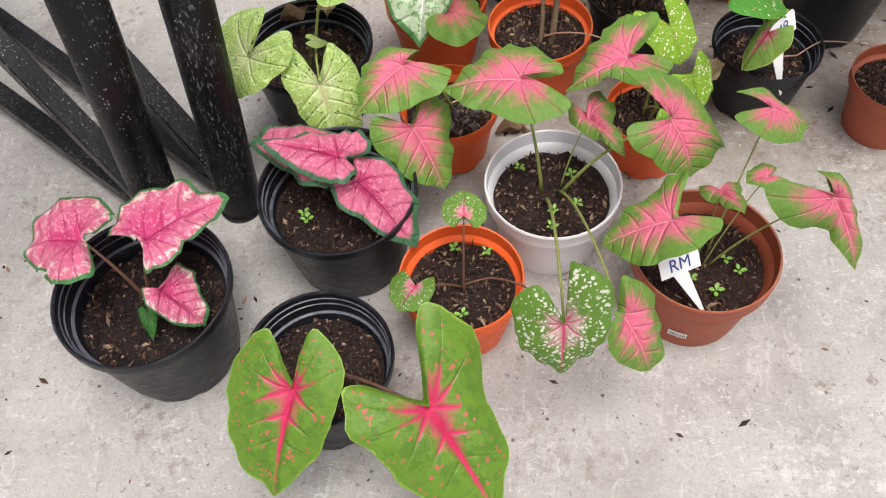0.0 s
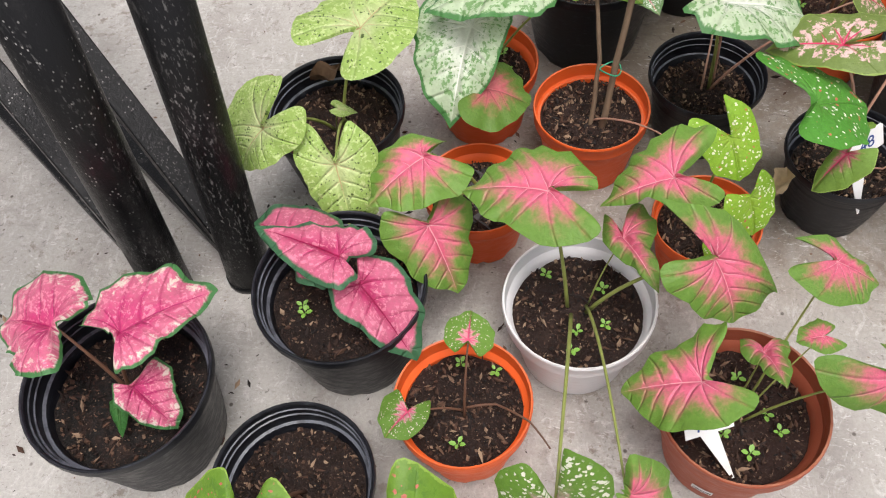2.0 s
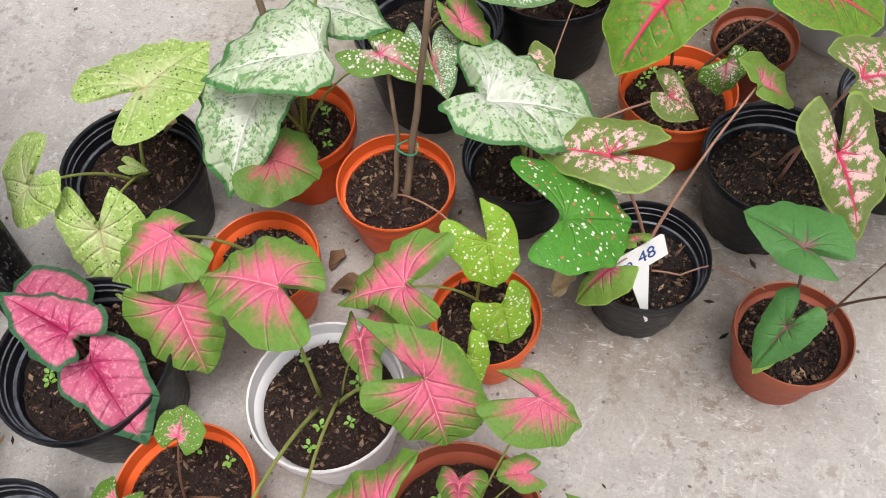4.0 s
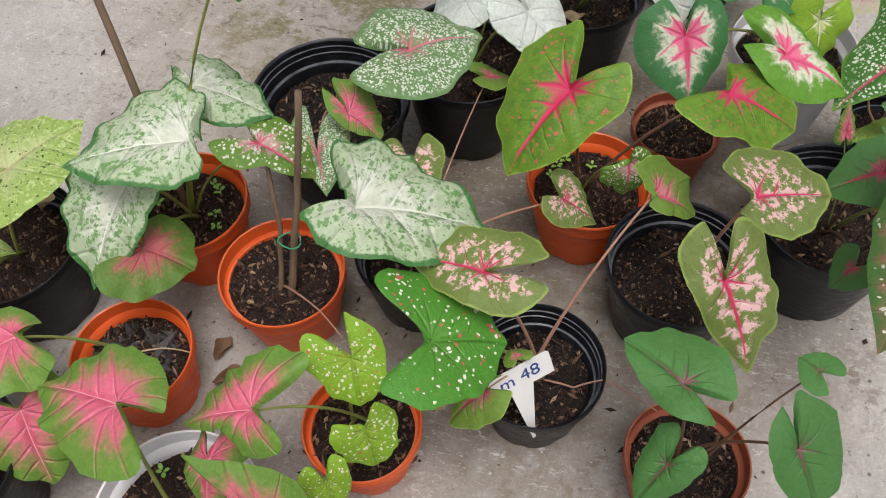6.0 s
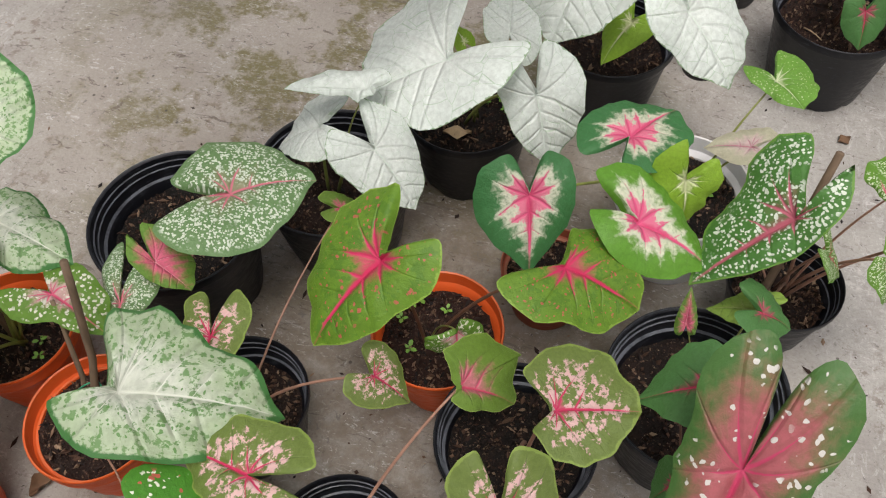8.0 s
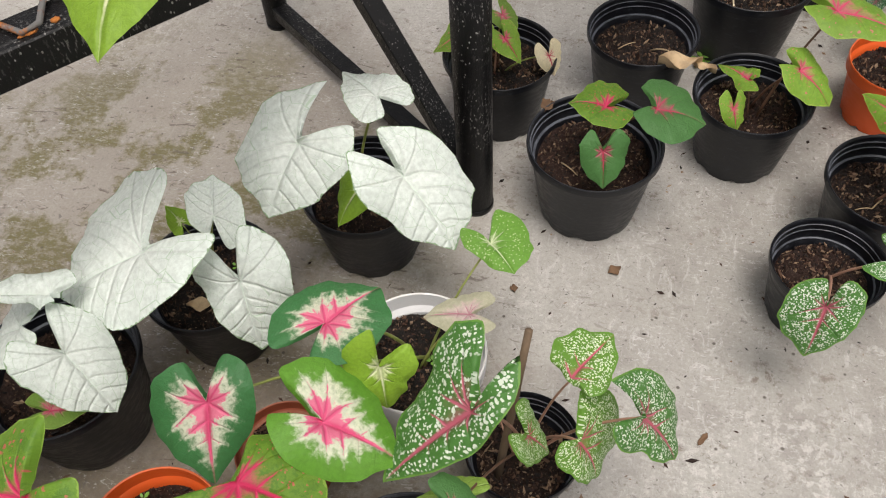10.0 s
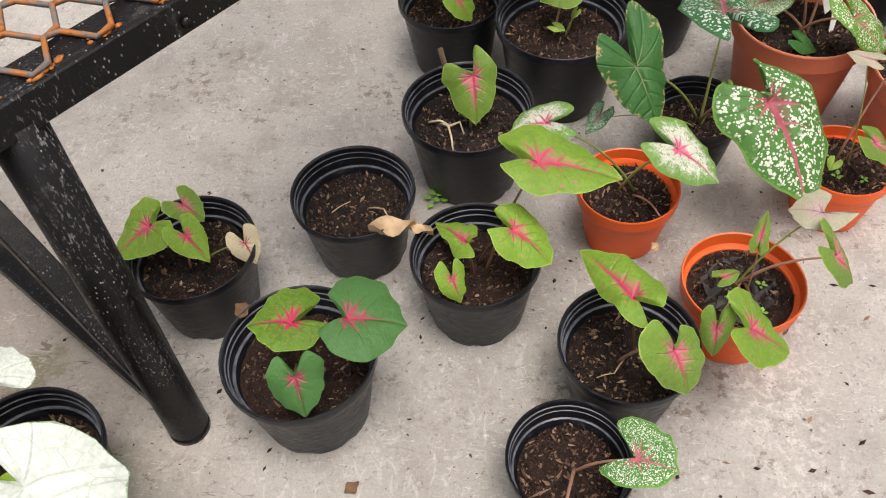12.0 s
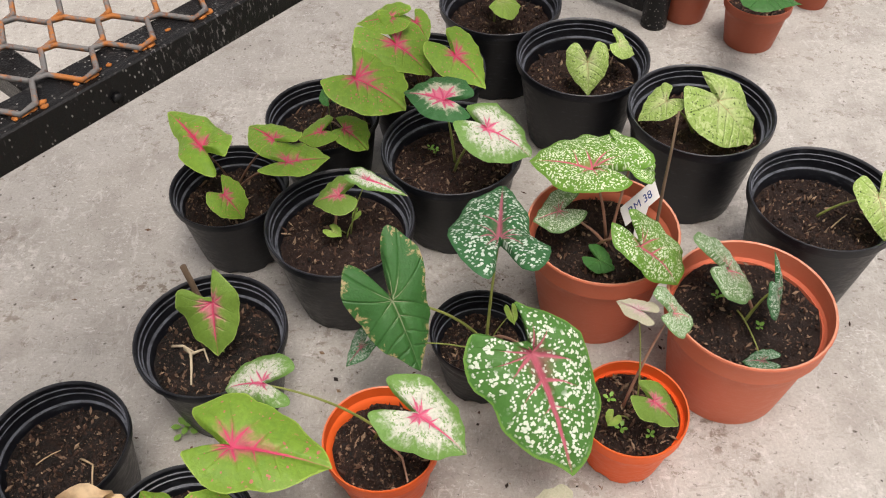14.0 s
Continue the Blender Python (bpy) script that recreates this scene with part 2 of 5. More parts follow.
    for kind in (spots, specks):
        if kind:
            col, scale, size, lo = kind
            warp = n.nodes.new("ShaderNodeVectorMath")
            warp.operation = "ADD"
            nz = n.nodes.new("ShaderNodeTexNoise")
            nz.inputs["Scale"].default_value = scale * 0.9
            n.links.new(at, nz.inputs["Vector"])
            sc = n.nodes.new("ShaderNodeVectorMath")
            sc.operation = "SCALE"
            sc.inputs["Scale"].default_value = 1.1 / scale
            n.links.new(nz.outputs["Color"], sc.inputs[0])
            n.links.new(at, warp.inputs[0]), n.links.new(sc.outputs[0], warp.inputs[1])
            v = n.math("MULTIPLY_ADD", n.math("SUBTRACT", n.noise(at, scale * 0.45, 2), 0.5), 0.7, n.voronoi(warp.outputs[0], scale))
            keep = n.math("MULTIPLY", n.step(n.noise(at, 4.0, 2), 0.3, 0.44), n.step(rho, lo, lo + 0.15))
            keep = n.math("MULTIPLY", keep, n.step(rho, 0.9, 0.97, 1, 0))
            c = n.mix(n.math("MULTIPLY", n.step(v, size * 0.75, size, 0.95, 0), keep), c, col)
    if streaks:
        col, cut, lo = streaks
        fleck = n.math("MULTIPLY_ADD", n.noise(at, 26.0, 3, 0.6), 0.45, n.math("MULTIPLY", streak, 0.55))
        c = n.mix(n.math("MULTIPLY", n.step(fleck, cut, cut + 0.05, 0, 0.85), n.step(n.math("ADD", rho, frill), lo, lo + 0.3)), c, col)
    lines = 0.0
    if net:
        col, scale, w = net
        v = n.voronoi(ray.outputs[0], scale, "DISTANCE_TO_EDGE")
        lines = n.math("MULTIPLY", n.step(v, w * 0.3, w, 0.8, 0), n.step(n.math("ADD", rho, frill), 0.12, 0.6))
        c = n.mix(lines, c, col)
    taper = n.step(n.math("ADD", rho, wobble), vein_reach - 0.25, vein_reach, 1.0, 0.25)
    w = n.math("MULTIPLY", n.math("MULTIPLY_ADD", rho, -0.8, 1.0), width)
    mask = n.math("MULTIPLY", n.step(n.math("DIVIDE", n.math("ADD", veind, n.math("MULTIPLY", frill, width * 0.8)), w), 0.35, 1.0, 1, 0), taper)
    c = n.mix(mask, c, vein)
    if margin:
        col, w = margin
        c = n.mix(n.step(n.math("ADD", rho, n.math("MULTIPLY", frill, 0.25)), 1 - w, 1 - w * 0.55), c, col)
    hue = n.nodes.new("ShaderNodeHueSaturation")
    n.links.new(c, hue.inputs["Color"])
    n.put(hue.inputs["Value"], n.math("MULTIPLY_ADD", info.outputs["Random"], 0.22, 0.9))
    relief = n.math("ADD", n.step(veind, 0.0, 0.11, 0.0, 1.0), n.math("MULTIPLY_ADD", streak, 0.7, n.math("MULTIPLY", fine, 0.5)))
    relief = n.math("MULTIPLY_ADD", lines, -0.5, relief)
    n.bump(relief, 0.5, 0.005)
    n.done(hue.outputs[0], n.step(fine, 0.3, 0.7, 0.38, 0.52))
    n.bsdf.inputs["Specular IOR Level"].default_value = 0.35
    thin = n.nodes.new("ShaderNodeBsdfTranslucent")
    n.links.new(hue.outputs[0], thin.inputs[0])
    both = n.nodes.new("ShaderNodeMixShader")
    both.inputs[0].default_value = 0.22
    n.links.new(n.bsdf.outputs[0], both.inputs[1]), n.links.new(thin.outputs[0], both.inputs[2])
    n.links.new(both.outputs[0], n.nodes["Material Output"].inputs[0])
    return n.mat


GREEN, OLIVE = (0.14, 0.29, 0.035), (0.18, 0.25, 0.06)
LEAF = {
    "rose": leaf_material("rose", (0.68, 0.15, 0.26), (0.60, 0.045, 0.18), 0.6, 0.3, (0.42, 0.02, 0.12), 0.028, margin=((0.06, 0.19, 0.06), 0.10), splash=((0.74, 0.66, 0.56), 0.88, 1.3, 0.48), streaks=((0.78, 0.26, 0.36), 0.52, 0.0), fade=0.02, side=0.45),
    "rosedark": leaf_material("rosedark", (0.68, 0.15, 0.26), (0.58, 0.045, 0.17), 0.5, 0.35, (0.36, 0.012, 0.08), 0.03, margin=((0.05, 0.15, 0.07), 0.16), streaks=((0.78, 0.26, 0.36), 0.52, 0.0), fade=0.02, side=0.45),
    "redstar": leaf_material("redstar", (0.155, 0.305, 0.028), (0.68, 0.09, 0.15), 0.37, 0.22, (0.72, 0.045, 0.14), 0.085, 0.85, specks=((0.55, 0.14, 0.10), 17, 0.24, 0.3), side=0.7, fade=0.14, margin=((0.26, 0.42, 0.06), 0.025), splash=((0.10, 0.225, 0.022), 0.4, 1.1, 0.48)),
    "limestar": leaf_material("limestar", (0.23, 0.41, 0.045), (0.72, 0.17, 0.22), 0.36, 0.26, (0.74, 0.08, 0.18), 0.06, 0.8, specks=((0.62, 0.2, 0.16), 15, 0.2, 0.35), side=0.7, fade=0.16, margin=((0.34, 0.5, 0.08), 0.03), splash=((0.18, 0.345, 0.04), 0.5, 1.1, 0.5)),
    "redpale": leaf_material("redpale", (0.19, 0.33, 0.05), (0.74, 0.24, 0.28), 0.46, 0.26, (0.72, 0.10, 0.19), 0.06, 0.75, fade=0.14, margin=((0.32, 0.46, 0.1), 0.03)),
    "dotted": leaf_material("dotted", GREEN, (0.82, 0.35, 0.40), 0.5, 0.12, (0.80, 0.12, 0.24), 0.09, 0.75, spots=((0.85, 0.7, 0.68), 14, 0.25, 0.2)),
    "blush": leaf_material("blush", (0.15, 0.295, 0.045), (0.80, 0.16, 0.26), 0.72, 0.34, (0.86, 0.42, 0.46), 0.018, 0.9, fade=0.04),
    "blushdark": leaf_material("blushdark", (0.13, 0.25, 0.04), (0.62, 0.15, 0.17), 0.66, 0.34, (0.68, 0.2, 0.22), 0.03, 0.75),
    "pinkfleck": leaf_material("pinkfleck", GREEN, (0.74, 0.48, 0.44), 0.5, 0.2, (0.78, 0.13, 0.24), 0.06, 0.85, spots=((0.82, 0.82, 0.7), 16, 0.4, 0.12)),
    "white_net": leaf_material("white_net", (0.52, 0.64, 0.42), (0.78, 0.83, 0.70), 0.6, 0.3, (0.84, 0.88, 0.76), 0.03, 0.9, margin=((0.07, 0.22, 0.06), 0.085), specks=((0.14, 0.32, 0.09), 22, 0.2, 0.2), streaks=((0.14, 0.31, 0.09), 0.515, 0.15), fade=0.03),
    "lime": leaf_material("lime", (0.36, 0.53, 0.13), (0.62, 0.72, 0.34), 0.5, 0.35, (0.56, 0.42, 0.22), 0.02, 0.5, specks=((0.06, 0.10, 0.02), 17, 0.24, 0.1), streaks=((0.58, 0.69, 0.30), 0.52, 0.3), fade=0.03),
    "limeplain": leaf_material("limeplain", (0.32, 0.5, 0.09), (0.42, 0.55, 0.14), 0.5, 0.3, (0.5, 0.58, 0.22), 0.03, fade=0.03),
    "limedot": leaf_material("limedot", (0.27, 0.50, 0.035), (0.32, 0.52, 0.05), 0.5, 0.3, (0.35, 0.55, 0.08), 0.025, spots=((0.84, 0.86, 0.62), 10, 0.3, 0.1), specks=((0.55, 0.16, 0.08), 8, 0.13, 0.1)),
    "greendot": leaf_material("greendot", (0.075, 0.27, 0.03), (0.09, 0.29, 0.035), 0.5, 0.3, (0.10, 0.30, 0.04), 0.025, spots=((0.82, 0.84, 0.72), 11, 0.25, 0.08), specks=((0.55, 0.12, 0.09), 8, 0.19, 0.1)),
    "pinkwhite": leaf_material("pinkwhite", OLIVE, (0.70, 0.13, 0.19), 0.2, 0.12, (0.68, 0.05, 0.14), 0.06, 0.9, splash=((0.86, 0.55, 0.54), 0.06, 0.92, 0.47), fade=0.12, margin=((0.26, 0.36, 0.08), 0.05)),
    "dark": leaf_material("dark", (0.075, 0.22, 0.055), (0.25, 0.15, 0.12), 0.14, 0.08, (0.26, 0.10, 0.12), 0.04, 0.5),
    "darkpink": leaf_material("darkpink", (0.08, 0.22, 0.06), (0.45, 0.13, 0.15), 0.34, 0.2, (0.62, 0.07, 0.14), 0.05, 0.6),
    "redspot": leaf_material("redspot", (0.085, 0.21, 0.05), (0.56, 0.15, 0.17), 0.82, 0.35, (0.70, 0.08, 0.18), 0.055, 0.95, fade=0.08, spots=((0.84, 0.82, 0.76), 14, 0.25, 0.15)),
    "spotpink": leaf_material("spotpink", (0.17, 0.31, 0.12), (0.34, 0.33, 0.19), 0.4, 0.3, (0.72, 0.22, 0.28), 0.055, 0.9, spots=((0.74, 0.82, 0.68), 32, 0.5, 0.1)),
    "spotted": leaf_material("spotted", (0.08, 0.24, 0.045), (0.30, 0.16, 0.12), 0.3, 0.2, (0.56, 0.14, 0.19), 0.085, 0.95, fade=0.1, spots=((0.80, 0.87, 0.74), 30, 0.46, 0.06), margin=((0.16, 0.34, 0.06), 0.04)),
    "spotdark": leaf_material("spotdark", (0.04, 0.17, 0.06), (0.12, 0.19, 0.09), 0.3, 0.2, (0.48, 0.15, 0.2), 0.07, 0.85, fade=0.1, spots=((0.70, 0.81, 0.71), 28, 0.46, 0.1)),
    "spotlime": leaf_material("spotlime", (0.15, 0.34, 0.04), (0.30, 0.30, 0.09), 0.3, 0.2, (0.66, 0.14, 0.2), 0.07, 0.85, fade=0.12, spots=((0.78, 0.87, 0.64), 31, 0.48, 0.1)),
    "tri": leaf_material("tri", (0.05, 0.19, 0.06), (0.64, 0.66, 0.50), 0.76, 0.15, (0.74, 0.10, 0.22), 0.10, 0.85, splash=((0.78, 0.15, 0.27), -0.4, 0.58, 0.25), fade=0.14, streaks=((0.05, 0.19, 0.06), 0.55, 0.45)),
    "trilime": leaf_material("trilime", (0.13, 0.33, 0.035), (0.72, 0.75, 0.56), 0.78, 0.15, (0.80, 0.11, 0.25), 0.10, 0.9, splash=((0.82, 0.15, 0.29), -0.4, 0.55, 0.25), fade=0.14, streaks=((0.13, 0.33, 0.035), 0.55, 0.45)),
    "triwhite": leaf_material("triwhite", (0.18, 0.36, 0.08), (0.76, 0.77, 0.66), 0.92, 0.2, (0.80, 0.13, 0.26), 0.07, 0.85, splash=((0.80, 0.22, 0.32), -0.4, 0.34, 0.2), streaks=((0.18, 0.36, 0.08), 0.515, 0.25)),
    "limewhite": leaf_material("limewhite", (0.27, 0.46, 0.04), (0.66, 0.74, 0.36), 0.36, 0.12, (0.74, 0.78, 0.48), 0.07, 0.7),
    "whitevein": leaf_material("whitevein", (0.16, 0.36, 0.05), (0.5, 0.64, 0.32), 0.22, 0.12, (0.66, 0.74, 0.48), 0.05, 0.9, specks=((0.5, 0.6, 0.32), 16, 0.28, 0.3)),
    "white": leaf_material("white", (0.81, 0.885, 0.82), (0.85, 0.91, 0.85), 0.5, 0.4, (0.75, 0.85, 0.75), 0.016, 0.9, margin=((0.30, 0.44, 0.26), 0.018), net=((0.52, 0.66, 0.50), 4.2, 0.016), fade=0.02),
    "fading": leaf_material("fading", (0.82, 0.72, 0.48), (0.85, 0.66, 0.5), 0.4, 0.2, (0.66, 0.08, 0.14), 0.08, 0.75),
    "faded": leaf_material("faded", (0.52, 0.50, 0.36), (0.66, 0.50, 0.48), 0.6, 0.3, (0.55, 0.25, 0.3), 0.05),
    "scorched": leaf_material("scorched", (0.045, 0.17, 0.04), (0.06, 0.20, 0.05), 0.5, 0.3, (0.30, 0.36, 0.2), 0.03, 0.5, splash=((0.52, 0.40, 0.20), 1.02, 1.6, 0.5), fade=0.03),
    "plain": leaf_material("plain", (0.05, 0.19, 0.04), (0.07, 0.22, 0.05), 0.5, 0.3, (0.14, 0.28, 0.1), 0.03, 0.6, fade=0.03),
}
LEAF_WORDS = {
    "rose": "ruffled hot pink leaf with green margin", "rosedark": "pink leaf with dark green margin", "redstar": "green leaf with red veins",
    "limestar": "bright lime green leaf with pink veins", "redpale": "green leaf with a pink centre", "dotted": "small green leaf with pink centre", "blush": "pink leaf fading to green edges",
    "blushdark": "dull red leaf with green edges", "pinkfleck": "green leaf flecked with pink and white", "white_net": "white leaf netted with green",
    "lime": "lime leaf with dark specks", "limeplain": "small plain lime green leaf", "limedot": "lime leaf with white dots", "greendot": "green leaf with white dots",
    "pinkwhite": "olive leaf blotched pink and red", "dark": "dark green leaf", "darkpink": "dark green leaf with a dull pink centre",
    "redspot": "dark red and green leaf with white spots", "spotpink": "green leaf speckled white with pink veins", "spotted": "dark green leaf with white spots",
    "spotdark": "deep green leaf with white spots", "spotlime": "bright green leaf with pale spots", "tri": "deep green leaf with a pink and white heart",
    "trilime": "bright green leaf with a pink star", "triwhite": "white and green leaf with pink veins", "limewhite": "lime leaf with a cream star",
    "whitevein": "green leaf with white veins", "white": "broad white leaf with fine green veins", "fading": "yellowed dying leaf with red veins",
    "scorched": "dark green leaf with scorched tan edges",
    "faded": "pale faded leaf", "plain": "plain green leaf",
}
PLANT_WORDS = {
    "rose": "hot pink ruffled", "rosedark": "dark-edged pink", "redstar": "red-veined green", "dotted": "small pink-hearted", "blush": "pink and green",
    "white_net": "white green-veined", "lime": "speckled lime green", "limedot": "white-dotted lime", "greendot": "white-dotted green", "dark": "plain dark green",
    "spotpink": "white-speckled pink-veined", "pinkwhite": "pink-blotched olive", "tri": "pink and white hearted", "white": "broad white-leaved", "spotted": "white-spotted green",
    "limestar": "pink-veined lime green",
    "darkpink": "dark pink-centred", "redpale": "pink-centred green", "triwhite": "white and pink", "spotlime": "pale-spotted bright green", "plain": "plain green",
}
POT = {
    # black: dust tone raised so the rims carry painted highlights too
    "black": plastic("black_plastic", (0.006, 0.0068, 0.010), (0.15, 0.163, 0.195), 0.34, 0.28),
    "orange": plastic("orange_plastic", (0.84, 0.125, 0.022), (0.62, 0.2, 0.09), 0.4, 0.25),
    "brown": plastic("terracotta_plastic", (0.36, 0.085, 0.042), (0.40, 0.17, 0.10), 0.5, 0.4),
    "white": plastic("white_plastic", (0.82, 0.82, 0.83), (0.58, 0.55, 0.5), 0.4, 0.25),
    "salmon": plastic("salmon_plastic", (0.64, 0.17, 0.09), (0.66, 0.33, 0.22), 0.5, 0.35),
}
POT_WORDS = {"black": "black plastic pot", "orange": "bright orange plastic pot", "brown": "brown terracotta-coloured pot", "white": "white plastic pot", "salmon": "large salmon orange pot"}
CONCRETE, SOIL, CRUMB, STEEL, RUST = concrete(), soil_material(), crumb_material(), painted_steel(), rusty_mesh()
CRUST = plain("rust_crust", (0.50, 0.17, 0.035), 0.9, 0.6, 160)
STALK = {
    "green": plain("green_stalk", (0.26, 0.30, 0.075), 0.45, 0.4, 40), "brown": plain("brown_stalk", (0.15, 0.075, 0.045), 0.5, 0.4, 60),
    "pink": plain("pinkish_stalk", (0.42, 0.23, 0.16), 0.5, 0.4, 60),
}
DRY = plain("dry_leaf", (0.17, 0.095, 0.05), 0.8, 0.6, 40)
TAN = plain("tan_dry_leaf", (0.55, 0.40, 0.24), 0.8, 0.5, 60)
WOOD = plain("weathered_stick", (0.20, 0.135, 0.085), 0.85, 0.65, 45, (1, 1, 0.15))
TAG = plain("white_tag_plastic", (0.82, 0.82, 0.80), 0.4, 0.08, 30)
INK = plain("blue_ink", (0.015, 0.05, 0.22), 0.5, 0.1)
TIE = plain("green_tie", (0.03, 0.30, 0.16), 0.4, 0.2)


# ---- helpers for meshes ----


def part(name, bm, material, parent=None, label="", smooth=True):
    me = bpy.data.meshes.new(name)
    bm.to_mesh(me)
    bm.free()
    me.materials.append(material)
    if smooth:
        me.polygons.foreach_set("use_smooth", [True] * len(me.polygons))
    ob = new(name, me)
    ob.parent = parent
    if label:
        tagged(ob, label)
    return ob


def lathe(bm, profile, turns=44):
    rings = []
    for r, z in profile:
        rings.append([bm.verts.new((r * math.cos(2 * math.pi * k / turns), r * math.sin(2 * math.pi * k / turns), z)) for k in range(turns)])
    for a, b in zip(rings, rings[1:]):
        for k in range(turns):
            bm.faces.new((a[k], a[(k + 1) % turns], b[(k + 1) % turns], b[k]))
    return rings


def tube(bm, points, radii, sides=7):
    points = [Vector(p) for p in points]
    rings = []
    for i, p in enumerate(points):
        d = (points[min(i + 1, len(points) - 1)] - points[max(i - 1, 0)]).normalized()
        a = d.cross(Vector((0.31, 0.17, 0.94))).normalized()
        b = d.cross(a)
        r = radii[0] + (radii[1] - radii[0]) * i / (len(points) - 1)
        rings.append([bm.verts.new(p + r * (math.cos(2 * math.pi * k / sides) * a + math.sin(2 * math.pi * k / sides) * b)) for k in range(sides)])
    for a, b in zip(rings, rings[1:]):
        for k in range(sides):
            bm.faces.new((a[k], a[(k + 1) % sides], b[(k + 1) % sides], b[k]))
    bm.faces.new(rings[0][::-1]), bm.faces.new(rings[-1])


def bar(bm, a, b, w, h, bevel=0.002):
    """A straight bar from a to b, w wide and h deep, with broken edges."""
    a, b = Vector(a), Vector(b)
    d = (b - a)
    m = Matrix.Translation((a + b) / 2) @ d.to_track_quat("Y", "Z").to_matrix().to_4x4() @ Matrix.Diagonal((w, d.length, h, 1))
    made = bmesh.ops.create_cube(bm, size=1, matrix=m)
    edges = list({e for v in made["verts"] for e in v.link_edges})
    bmesh.ops.bevel(bm, geom=edges, offset=bevel, segments=1, affect="EDGES")


# ---- pots and plants ----
SEED = random.Random(7)


def soil_disc(bm, r, z, rough):
    rows, turns = 9, 30
    off = Vector((SEED.random() * 50, SEED.random() * 50, 0))
    middle = bm.verts.new((0, 0, z))
    last = None
    for i in range(1, rows + 1):
        q = r * i / rows
        ring = []
        for k in range(turns):
            a = 2 * math.pi * k / turns
            p = Vector((q * math.cos(a), q * math.sin(a), 0))
            ring.append(bm.verts.new(p + Vector((0, 0, z + rough * (noise.noise((p + off) * 55) + 0.7 * noise.noise((p + off) * 120)) - 0.004 * (i / rows) ** 4))))
        for k in range(turns):
            j = (k + 1) % turns
            if last:
                bm.faces.new((last[k], ring[k], ring[j], last[j]))
            else:
                bm.faces.new((middle, ring[k], ring[j]))
        last = ring


def crumbs(bm, r, z, count, big):
    for _ in range(count):
        a, q = SEED.random() * 6.283, r * math.sqrt(SEED.random()) * 0.97
        s = big * (0.25 + SEED.random() ** 3)
        m = pose(q * math.cos(a), q * math.sin(a), z + s * 0.2, SEED.random() * 360, SEED.random() * 360, SEED.random() * 360)
        m = m @ Matrix.Diagonal((s * (0.7 + SEED.random() * 1.6) * (1 if SEED.random() < 0.94 else 2.0), s * (0.8 if SEED.random() < 0.85 else 0.35), s * 0.6, 1))
        vs = [bm.verts.new(m @ Vector(c)) for c in ((1, 0, 0), (-1, 0.1, 0), (0, 1, 0.1), (0, -1, 0), (0.1, 0, 1), (0, 0.1, -1))]
        for f in ((0, 2, 4), (2, 1, 4), (1, 3, 4), (3, 0, 4), (2, 0, 5), (1, 2, 5), (3, 1, 5), (0, 3, 5)):
            bm.faces.new([vs[i] for i in f])


